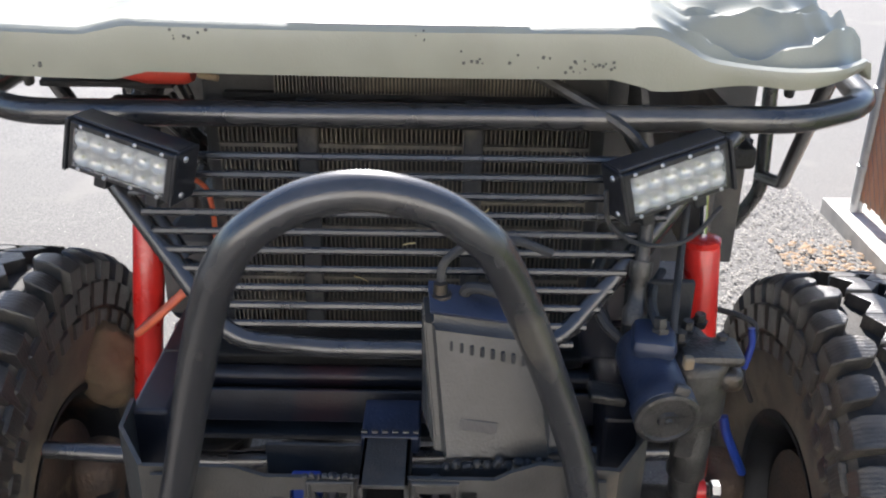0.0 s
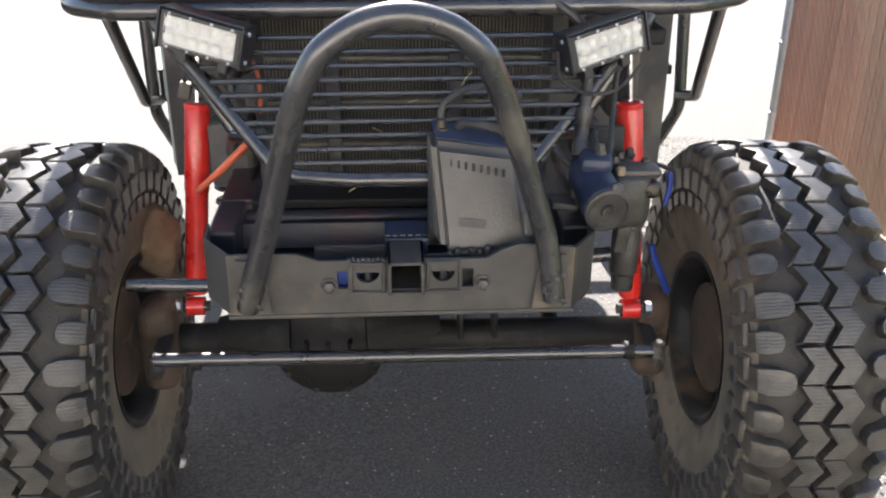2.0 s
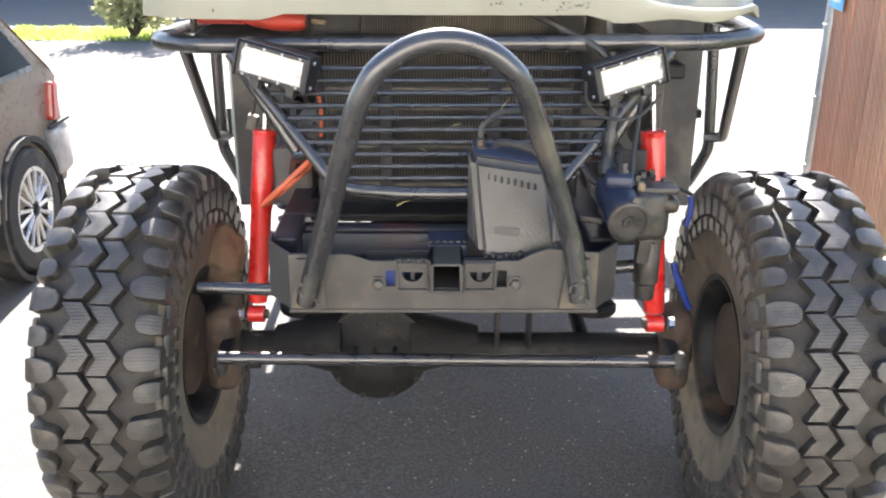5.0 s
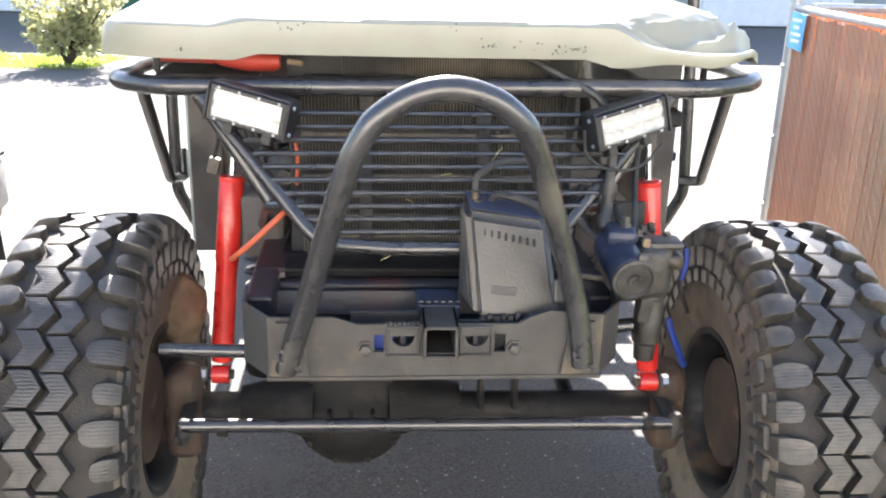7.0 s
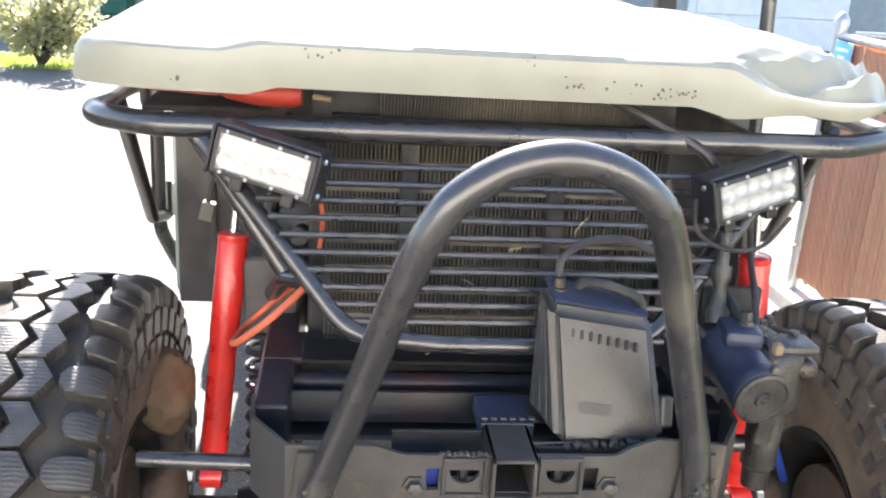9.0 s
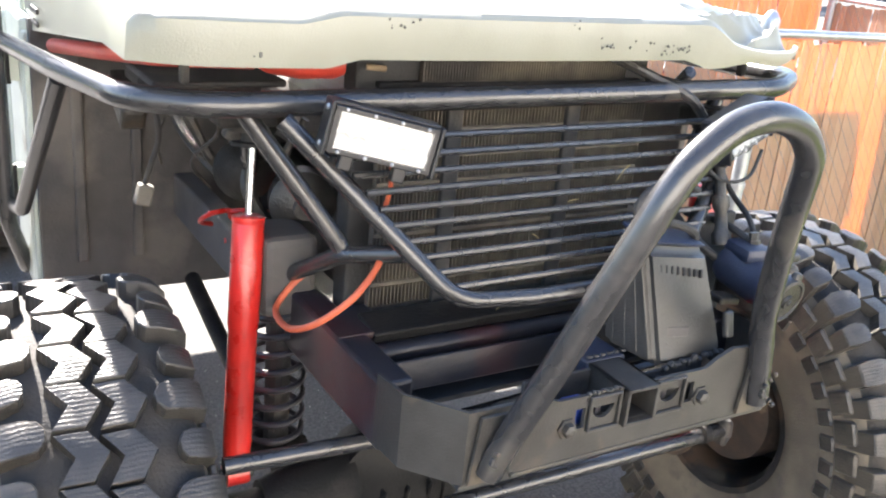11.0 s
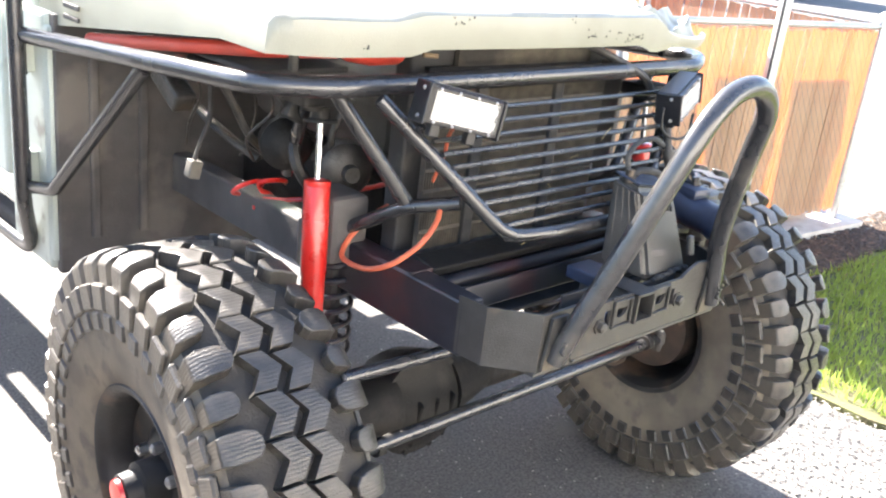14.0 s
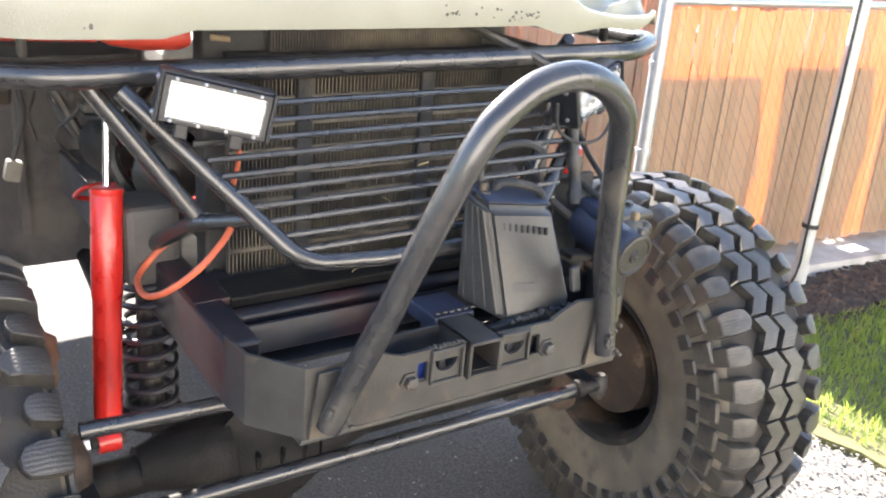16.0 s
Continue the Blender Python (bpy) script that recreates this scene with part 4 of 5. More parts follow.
# radiator behind the grille
rad = part("radiator", boxed((-0.005, 0.46, 1.075), (0.62, 0.05, 0.48), None, 0.006), M_BLACK, truck)
fins = bmesh.new()
for i in range(80):
    x = -0.285 + i * 0.0071
    cube(fins, (x, 0.404, 1.05), (0.0020, 0.014, 0.40))
for k in range(9):
    cube(fins, (-0.005, 0.401, 0.87 + k * 0.045), (0.56, 0.012, 0.006))
tagged(part("fin_core", fins, M_RADIATOR, rad, "dusty bronze fins"), kind="stuff")
fins = bmesh.new()
for i in range(80):
    cube(fins, (-0.20 + i * 0.0055, 0.425, 1.285), (0.0022, 0.014, 0.05))
tagged(part("upper_core", fins, M_RADIATOR, rad, "dusty bronze condenser fins"), kind="stuff")
for z in (1.255, 1.318):
    part("core_rail", boxed((0.0, 0.43, z), (0.56, 0.022, 0.010), None, 0.002), M_CHASSIS, rad)
for x in (-0.15, 0.10):
    part("core_post", boxed((x, 0.392, 1.06), (0.03, 0.012, 0.40), None, 0.003), M_BLACK, rad)
part("radiator_neck", rod(bmesh.new(), (-0.31, 0.41, 1.288), (-0.28, 0.40, 1.286), 0.005, 12), M_MUD, rad, "pale plastic fitting", smooth=True)
curve_tube("upper_hose", [(0.17, 0.40, 1.31), (0.24, 0.36, 1.28), (0.31, 0.32, 1.245), (0.345, 0.31, 1.21)], 0.0095, M_CASTING, truck)
for (x, z, dx, dz) in ((0.0, 1.09, 0.018, 0.006), (-0.12, 0.91, 0.035, 0.018), (0.10, 1.12, 0.02, 0.03), (-0.05, 1.03, -0.02, 0.012)):
    part("dry_straw", sweep(bmesh.new(), [Vector((x, 0.25, z)), Vector((x + dx * 0.5, 0.247, z + dz * 0.6)), Vector((x + dx, 0.244, z + dz))], 0.0009, 5), M_STRAW, rad)


# LED light bars
def light_bar(center, ax, label):
    """ax: the direction of the bar's long side."""
    X = Vector(ax).normalized()
    Z0 = Vector((0, 0.06, 1))
    Yb = Z0.cross(X).normalized()
    Zb = X.cross(Yb)
    m = Matrix((X, Yb, Zb)).transposed().to_4x4()
    m.translation = center
    L, H = 0.155, 0.068
    bm = boxed((0, 0.022, 0), (L, 0.032, H), None, 0.004)
    lb = part("light_bar", bm, M_LEDBODY, truck, label, smooth=True, m=m)
    for k in range(7):
        part("cooling_fin", boxed((0, 0.045, -0.027 + k * 0.009), (L - 0.004, 0.03 - 0.003 * abs(k - 3), 0.0028)), M_LEDBODY, lb)
    part("top_shell", boxed((0, 0.03, H / 2 + 0.002), (L + 0.002, 0.045, 0.005), None, 0.002), M_LEDBODY, lb)
    for s in (-1, 1):
        pl = part("end_plate", boxed((s * (L / 2 + 0.003), 0.025, 0), (0.006, 0.06, H + 0.008), None, 0.003), M_LEDBODY, lb)
        for dz in (-0.026, 0.026):
            part("screw", lathe(bmesh.new(), (s * (L / 2 + 0.006), 0.018, dz), (s, 0, 0), [(0, 0.0045), (0.003, 0.004), (0.004, 0.001)], 8), M_BOLT, pl)
    bm = bmesh.new()
    for dx, dz, w, h in ((0, 0.030, L, 0.008), (0, -0.030, L, 0.008), (-L / 2 + 0.005, 0, 0.010, H - 0.004), (L / 2 - 0.005, 0, 0.010, H - 0.004)):
        cube(bm, (dx, 0.003, dz), (w, 0.008, h), None, 0.0015, 1)
    part("bezel", bm, M_LEDBODY, lb)
    for dx in (-0.06, -0.02, 0.02, 0.06):
        for dz in (-0.0305, 0.0305):
            part("screw", lathe(bmesh.new(), (dx, -0.001, dz), (0, -1, 0), [(0, 0.003), (0.002, 0.0028), (0.003, 0.001)], 8), M_BOLT, lb)
    part("reflector_tray", boxed((0, 0.0065, 0), (L - 0.02, 0.002, 0.052)), M_REFLECT, lb)
    for i in range(6):
        for j in range(2):
            c = (-0.0565 + i * 0.0226, 0.0, -0.0125 + j * 0.025)
            bm = bmesh.new()
            rings = []
            for d, r in ((-0.0005, 0.0118), (0.003, 0.0098), (0.0052, 0.0062), (0.0056, 0.002)):
                rings.append([bm.verts.new((c[0] + r * math.cos(q * math.tau / 16), c[1] + d, c[2] + r * math.sin(q * math.tau / 16))) for q in range(16)])
            for p, q in zip(rings, rings[1:]):
                for t in range(16):
                    bm.faces.new((p[t], p[(t + 1) % 16], q[(t + 1) % 16], q[t]))
            part("reflector_cup", bm, M_REFLECT, lb, smooth=True)
            part("led_chip", boxed((c[0], 0.004, c[2]), (0.0035, 0.003, 0.0035)), M_LEDCHIP, lb)
    lens = part("lens", boxed((0, -0.0025, 0), (L - 0.018, 0.0015, 0.054)), M_LENS, lb, "flat lens with a pale haze for reflected sky")
    lens.visible_shadow = False
    for s in (-1, 1):
        part("bracket", boxed((s * 0.04, 0.03, -H / 2 - 0.010), (0.02, 0.02, 0.03), None, 0.003), M_LEDBODY, lb)
    return lb


light_bar((-0.373, 0.214, 1.221), (0.147, -0.042, -0.033), "black LED light bar with twelve silver reflectors")
light_bar((0.369, 0.214, 1.206), (0.160, 0.050, 0.039), "black LED light bar with twelve silver reflectors")
curve_tube("lamp_cable", [(0.275, 0.22, 1.19), (0.285, 0.22, 1.14), (0.33, 0.21, 1.115), (0.39, 0.215, 1.12), (0.44, 0.24, 1.16)], 0.0035, M_BLACK, truck)
curve_tube("lamp_cable", [(-0.31, 0.30, 1.17), (-0.295, 0.33, 1.14), (-0.29, 0.34, 1.10), (-0.295, 0.36, 1.04)], 0.004, M_ORANGE, truck, "orange red wire")

# shocks
for sx in (-1, 1):
    x = -0.462 if sx < 0 else 0.472
    top, bot = Vector((x - sx * 0.008, 0.535 if sx < 0 else 0.385, 1.012 if sx < 0 else 1.048)), Vector((x + 0.028 * sx, 0.475 if sx < 0 else 0.365, 0.575 if sx < 0 else 0.60))
    ax = (top - bot).normalized()
    sh = part("shock_absorber", lathe(bmesh.new(), bot, ax, [(0, 0.012), (0.004, 0.024), (0.03, 0.0255), (0.24, 0.0255), (0.25, 0.0275), ((top - bot).length - 0.008, 0.0275), ((top - bot).length, 0.0235), ((top - bot).length + 0.002, 0.008)], 28), M_RED, truck, "bright red shock absorber body", smooth=True)
    part("shock_rod", rod(bmesh.new(), top, top + ax * 0.135, 0.0068, 14), M_CHROME, sh, "chrome shock rod", smooth=True)
    part("shock_collar", lathe(bmesh.new(), top - ax * 0.012, ax, [(0, 0.0275), (0.002, 0.0285), (0.010, 0.0285), (0.013, 0.022)], 28), M_RED, sh, smooth=True)
    part("shock_eye", lathe(bmesh.new(), bot - ax * 0.03 + Vector((-0.02, 0, 0)), (1, 0, 0), [(0, 0.022), (0.04, 0.022)], 20), M_RED, sh, smooth=True)
    part("shock_bush", lathe(bmesh.new(), bot - ax * 0.03 + Vector((-0.03, 0, 0)), (1, 0, 0), [(0, 0.012), (0.06, 0.012)], 16), M_BLACK, sh, smooth=True)
    part("shock_bolt", lathe(bmesh.new(), bot - ax * 0.03 + Vector((0.034 * sx, 0, 0)), (sx, 0, 0), [(0, 0.016), (0.014, 0.016)], 6), M_BOLT, sh)
    part("mount_washer", lathe(bmesh.new(), top + ax * 0.118, ax, [(0, 0.036), (0.006, 0.036), (0.008, 0.02), (0.03, 0.018)], 18), M_CHASSIS, sh, smooth=True)
    ty = 0.56 if sx < 0 else 0.41
    mt = part("shock_tower", boxed((x, ty, 1.185), (0.10, 0.09, 0.035), None, 0.008), M_CHASSIS, truck)
    part("tower_bush", lathe(bmesh.new(), (x, ty, 1.205), (0, 0, -1), [(0, 0.025), (0.05, 0.022)], 14), M_CHASSIS, mt, smooth=True)
    # coil spring
    pts = []
    for k in range(161):
        a = k * math.tau / 20
        pts.append(Vector((sx * 0.385 + 0.048 * math.cos(a), 0.555 + 0.048 * math.sin(a), 0.54 + 0.29 * k / 160)))
    sp = part("coil_spring", sweep(bmesh.new(), pts, 0.0065, 8), M_RAIL, truck, smooth=True)
    part("spring_core", rod(bmesh.new(), (sx * 0.385, 0.555, 0.54), (sx * 0.385, 0.555, 0.82), 0.024, 12), M_BLACK, sp)
    part("spring_seat", lathe(bmesh.new(), (sx * 0.385, 0.555, 0.52), (0, 0, 1), [(0, 0.06), (0.015, 0.062), (0.018, 0.05)], 20), M_CHASSIS, sp)
    part("spring_tower", boxed((sx * 0.385, 0.56, 0.90), (0.10, 0.12, 0.15), None, 0.015), M_LIFTBLACK, truck)

# axle, differential, links
axle = bmesh.new()
rod(axle, (-0.62, 0.47, 0.458), (0.62, 0.45, 0.458), 0.039, 20)
axle = part("axle_housing", axle, M_CHASSIS, truck, "oily black front axle housing", smooth=True)
part("differential", lathe(bmesh.new(), (-0.185, 0.60, 0.452), (0, -1, 0), [(0, 0.06), (0.05, 0.10), (0.12, 0.125), (0.15, 0.125), (0.155, 0.132), (0.168, 0.132), (0.172, 0.12), (0.21, 0.085), (0.222, 0.04)], 32), M_CHASSIS, axle, "rounded differential cover", smooth=True)
for k in range(10):
    a = k * math.tau / 10
    part("cover_bolt", lathe(bmesh.new(), (-0.185 + 0.124 * math.cos(a), 0.432, 0.452 + 0.124 * math.sin(a)), (0, -1, 0), [(0, 0.008), (0.008, 0.008)], 6), M_CHASSIS, axle)
for dx in (-0.05, 0.0, 0.05):
    part("cover_rib", boxed((-0.185 + dx, 0.405, 0.435), (0.010, 0.05, 0.13), Matrix.Rotation(radians(12), 4, "X"), 0.004, 1), M_CHASSIS, axle)
for s in (-1, 1):
    part("axle_flare", rod(bmesh.new(), (-0.185 + s * 0.09, 0.47, 0.465), (-0.185 + s * 0.26, 0.47, 0.468), 0.085, 20, 0.043) if s > 0 else rod(bmesh.new(), (-0.185 - 0.26, 0.47, 0.468), (-0.185 - 0.09, 0.47, 0.465), 0.043, 20, 0.085), M_CHASSIS, axle, smooth=True)
tie = part("tie_rod", rod(bmesh.new(), (-0.545, 0.262, 0.527), (0.545, 0.268, 0.514), 0.0155, 18), M_TUBE, truck, "long black tie rod", smooth=True)
for s in (-1, 1):
    part("rod_end", lathe(bmesh.new(), (0.545 * s, 0.265, 0.54), (0, 0, -1), [(0, 0.009), (0.006, 0.015), (0.035, 0.017), (0.042, 0.011), (0.06, 0.009)], 18), M_BLACK, tie, smooth=True)
    part("tie_clamp", lathe(bmesh.new(), (0.47 * s, 0.265, 0.52), (1, 0, 0), [(0, 0.02), (0.02, 0.02)], 16), M_CHASSIS, tie, smooth=True)
tube("drag_link", [(-0.58, 0.27, 0.705), (-0.30, 0.25, 0.705), (0.40, 0.17, 0.80)], 0.0145, M_TUBE, truck, 0.1)
for x in (0.12, 0.20):
    part("axle_bracket", boxed((x, 0.42, 0.53), (0.012, 0.05, 0.10), None, 0.003), M_CHASSIS, axle)
for s in (-1, 1):
    part("steering_knuckle", boxed((0.575 * s, 0.44, 0.47), (0.08, 0.11, 0.22), None, 0.03, 3), M_RUSTY, axle, smooth=True)
    part("steering_arm", boxed((0.552 * s, 0.345, 0.495), (0.036, 0.17, 0.03), Matrix.Rotation(radians(5), 4, "X"), 0.012, 2), M_BLACK, axle, smooth=True)
    tube("control_link", [(0.36 * s, 0.50, 0.43), (0.33 * s, 1.5, 0.62)], 0.02, M_CHASSIS, truck, 0.02)
bm = bmesh.new()
bmesh.ops.create_icosphere(bm, subdivisions=4, radius=1.0, matrix=Matrix.Translation((-0.595, 0.60, 0.668)) @ Matrix.Diagonal((0.055, 0.06, 0.092, 1)))
bm.normal_update()
for v in bm.verts:
    v.co += v.normal * (0.026 * noise.noise(v.co * 13) + 0.010 * noise.noise(v.co * 34) + 0.004 * noise.noise(v.co * 80))
part("muddy_caliper", bm, M_MUD, truck, "mud-caked tan brake caliper", smooth=True)
curve_tube("brake_hose", [(0.50, 0.42, 0.905), (0.55, 0.40, 0.90), (0.575, 0.39, 0.88), (0.565, 0.39, 0.80), (0.60, 0.42, 0.72)], 0.005, M_BLACK, truck)
curve_tube("blue_hose", [(0.532, 0.35, 0.735), (0.540, 0.346, 0.705), (0.558, 0.345, 0.665), (0.582, 0.355, 0.615)], 0.008, M_BLUEWIRE, truck, "bright blue plastic line")
curve_tube("blue_hose", [(0.560, 0.37, 0.895), (0.563, 0.365, 0.865), (0.555, 0.36, 0.825)], 0.006, M_BLUEWIRE, truck, "bright blue plastic line")
curve_tube("orange_cable", [(-0.306, 0.318, 1.004), (-0.336, 0.294, 0.980), (-0.377, 0.289, 0.942), (-0.419, 0.318, 0.898), (-0.438, 0.371, 0.870), (-0.433, 0.441, 0.859), (-0.418, 0.482, 0.863), (-0.379, 0.497, 0.896), (-0.335, 0.481, 0.939), (-0.317, 0.462, 0.959)], 0.0058, M_ORANGE, truck, "loose orange power cable")
curve_tube("red_cable", [(-0.385, 0.88, 0.835), (-0.345, 0.87, 0.84), (-0.335, 0.88, 0.86), (-0.36, 0.885, 0.875), (-0.375, 0.87, 0.90), (-0.345, 0.85, 0.908), (-0.31, 0.86, 0.90), (-0.28, 0.90, 0.88)], 0.006, M_RED, truck, "loose red cable")


# engine bay
part("firewall", boxed((0.065, 1.30, 0.90), (1.51, 0.03, 0.66), None, 0.004), M_LIFTBLACK, truck, "black firewall")
part("engine_block", boxed((0.05, 0.95, 0.84), (0.50, 0.62, 0.22), None, 0.05, 3), M_CHASSIS, truck, "dark engine block and grime")
part("engine_top", boxed((0.0, 0.92, 1.08), (0.42, 0.56, 0.18), None, 0.05, 3), M_LIFTBLACK, truck)
part("air_can", lathe(bmesh.new(), (-0.36, 0.82, 1.02), (-0.4, -1, 0.1), [(0, 0.05), (0.08, 0.06), (0.1, 0.045), (0.12, 0.02)], 20), M_CHASSIS, truck, smooth=True)
part("inner_fender", boxed((0.50, 0.86, 1.08), (0.02, 0.72, 0.30), None, 0.004), M_LIFTBLACK, truck)
part("cab_floor", boxed((-0.015, 2.35, 0.86), (1.27, 1.6, 0.03), None, 0.004), M_BLACK, truck)
# unseen strips added beside the floor, spaced to shape sun patches on the ground
for y0, y1 in ((1.40, 2.26), (2.46, 2.53), (2.73, 2.80), (3.0, 3.3)):
    part("body_outrigger", boxed((0.745, (y0 + y1) / 2, 0.86), (0.25, y1 - y0, 0.03), None, 0.004), M_BLACK, truck)
hv = curve_tube("wire_harness", [(-0.545, 0.82, 1.20), (-0.535, 0.83, 1.13), (-0.525, 0.85, 1.07), (-0.535, 0.865, 1.02), (-0.548, 0.87, 0.975)], 0.0055, M_BLACK, truck)
part("connector_plug", boxed((-0.550, 0.872, 0.952), (0.03, 0.028, 0.042), Matrix.Rotation(0.25, 4, "Y"), 0.004), M_PLUG, hv, "yellowed plastic connector")
part("harness_bracket", boxed((-0.53, 0.80, 1.19), (0.11, 0.12, 0.04), Matrix.Rotation(0.3, 4, "Y"), 0.012), M_CHASSIS, truck)
part("white_clip", lathe(bmesh.new(), (-0.40, 0.70, 1.07), (-0.5, -1, 0), [(0, 0.01), (0.02, 0.01), (0.02, 0.006)], 10), M_PLUG, truck, smooth=True)
for k, (x, y, z) in enumerate(((-0.47, 0.70, 1.17), (-0.42, 0.74, 1.16), (-0.50, 0.95, 1.15), (-0.38, 0.90, 1.12))):
    curve_tube("bay_wire", [(x, y, z), (x + 0.02, y + 0.02, z - 0.06), (x - 0.02 + 0.015 * k, y + 0.05, z - 0.12), (x + 0.03, y + 0.10, z - 0.19)], 0.0035, M_CASTING, truck)
curve_tube("red_cable", [(-0.37, 0.86, 0.86), (-0.31, 0.80, 0.87), (-0.249, 0.75, 0.89), (-0.235, 0.68, 0.92), (-0.224, 0.62, 0.945), (-0.21, 0.55, 0.98), (-0.197, 0.50, 1.012)], 0.006, M_RED, truck, "long red battery cable")
curve_tube("red_cable", [(-0.40, 0.92, 0.86), (-0.43, 0.90, 0.875), (-0.42, 0.87, 0.90), (-0.38, 0.87, 0.905), (-0.355, 0.89, 0.885)], 0.0055, M_RED, truck, "loose red cable loop")
for pts, r_ in (([(-0.30, 0.80, 1.12), (-0.36, 0.74, 1.08), (-0.40, 0.70, 1.02), (-0.38, 0.68, 0.96), (-0.32, 0.70, 0.92)], 0.014), ([(-0.45, 0.72, 1.17), (-0.41, 0.70, 1.11), (-0.36, 0.72, 1.06), (-0.30, 0.76, 1.03)], 0.009), ([(-0.50, 0.88, 1.18), (-0.46, 0.86, 1.10), (-0.42, 0.84, 1.02), (-0.36, 0.82, 0.97)], 0.011), ([(-0.33, 0.60, 1.16), (-0.36, 0.62, 1.08), (-0.34, 0.64, 1.0), (-0.37, 0.66, 0.93)], 0.008), ([(-0.40, 1.24, 1.10), (-0.42, 1.10, 1.04), (-0.40, 0.98, 0.99), (-0.36, 0.90, 0.95)], 0.012)):
    curve_tube("bay_hose", pts, r_, M_CASTING, truck, "dusty rubber hose")
part("relay_box", boxed((-0.56, 0.95, 1.125), (0.05, 0.13, 0.05), Matrix.Rotation(0.5, 4, "X"), 0.008, 2), M_CASTING, truck, "dusty grey plastic relay box")
part("alternator", lathe(bmesh.new(), (-0.31, 0.66, 1.0), (-0.3, -1, 0.0), [(0, 0.05), (0.02, 0.062), (0.06, 0.062), (0.07, 0.05), (0.08, 0.02), (0.10, 0.018)], 24), M_CASTING, truck, "oily cast alternator", smooth=True)
part("bay_bracket", boxed((-0.43, 0.66, 1.13), (0.05, 0.03, 0.05), Matrix.Rotation(0.5, 4, "Y"), 0.008, 2), M_CASTING, truck, smooth=True)
for x in (-0.60, -0.47):
    part("bulkhead_rib", boxed((x, 1.278, 0.92), (0.025, 0.016, 0.52), None, 0.006), M_LIFTBLACK, truck)
tube("bay_brace", [(-0.44, 0.60, 1.19), (-0.36, 0.78, 0.95)], 0.015, M_TUBE, truck, 0.02)

# cab body behind the engine bay
for s in (-1, 1):
    o = 0.0 if s < 0 else 0.1
    side = part("cowl_side", boxed((0.685 * s + o, 1.45, 0.90), (0.035, 0.26, 0.66), None, 0.012, 2), M_BODY, truck, "pale green cowl side panel")
    part("cowl_lip", boxed((0.690 * s + o, 1.325, 0.90), (0.022, 0.05, 0.60), None, 0.006), M_BODY, side)
    for z in (0.83, 1.12):
        part("hinge", boxed((0.712 * s + o, 1.40, z), (0.03, 0.04, 0.09), None, 0.006), M_BODY, side)
        part("hinge_pin", rod(bmesh.new(), (0.727 * s + o, 1.385, z - 0.05), (0.727 * s + o, 1.385, z + 0.05), 0.008, 10), M_BLACK, side)
    # right door is set further out to block sun beside the front wheel
    part("door_panel", boxed((0.69 * s + o * 1.7, 2.1, 0.98), (0.03, 1.0, 0.46), None, 0.012, 2), M_BODY, truck, "pale green door")
    part("sill", boxed((0.66 * s + o, 1.75, 0.60), (0.06, 0.5, 0.05), None, 0.01), M_BLACK, truck)
part("seat_bench", boxed((0.05, 2.5, 1.08), (1.26, 0.5, 0.42), None, 0.06, 3), M_CABTRIM, truck)
part("dashboard", boxed((0, 1.62, 1.22), (1.28, 0.3, 0.18), None, 0.05, 3), M_CABTRIM, truck)
ws = part("windshield_frame", boxed((0, 1.50, 1.36), (1.34, 0.05, 0.05), None, 0.012), M_CABTRIM, truck)
for s in (-1, 1):
    part("windshield_post", boxed((0.62 * s, 1.58, 1.62), (0.06, 0.05, 0.56), Matrix.Rotation(radians(-16), 4, "X"), 0.012), M_CABTRIM, ws)
part("windshield_header", boxed((0, 1.67, 1.90), (1.30, 0.06, 0.07), None, 0.015), M_CABTRIM, ws)
pane = part("windshield_glass", boxed((0, 1.58, 1.63), (1.2, 0.006, 0.5), Matrix.Rotation(radians(-16), 4, "X")), M_GLASS, ws)
pane.visible_shadow = False


# hood: a bent steel sheet with a raised middle, a turned-down front lip and a crushed corner
def hood_height(x, y):
    s = max(0.0, min(1.0, (abs(x + 0.02) - 0.37) / 0.06))
    back = max(0.35, min(1.0, (y - 0.32) / 0.16))
    z = 1.374 - 0.004 * s + 0.030 * (1 - s) * back - 0.008 * max(0, (abs(x) - 0.55) / 0.115) ** 3
    z += 0.030 * math.sin(min(1.0, max(0.0, (y - 0.33) / 1.02)) * math.pi * 0.6)
    return z


def crush(x, y, z):
    """The crumpled corner: a hollow with sharp wavy folds running along the front edge."""
    k = max(0.0, min(1.0, (x - 0.335 - 0.30 * max(0.0, y - 0.39)) / 0.10))
    if k <= 0:
        return x, y, z
    k = k * k * (3 - 2 * k)
    front = 0.327 + 0.02 * (abs(x) / 0.5) ** 2 + 0.04 * max(0.0, (abs(x) - 0.50) / 0.165) ** 3
    d = max(0.0, y - front)
    fade = max(0.0, 1 - d / 0.34)
    wave = d * 105 + 3.4 * noise.noise((x * 5, y * 3, 3)) + 5.5 * (x - 0.34)
    ridge = 1 - 2 * abs(math.sin(wave * 0.5))
    cross = 1 - 2 * abs(noise.noise((x * 13 + y * 5, y * 9, 6)))
    hollow = -0.040 * math.exp(-((d - 0.015) / 0.055) ** 2) - 0.016 * math.exp(-((d - 0.15) / 0.07) ** 2)
    z += k * (hollow + fade * (0.019 * ridge + 0.030 * (cross - 0.55) * min(1.0, d / 0.02)))
    return x, y + 0.006 * k * noise.noise((x * 11, y * 9, 7)), max(z, 1.316)


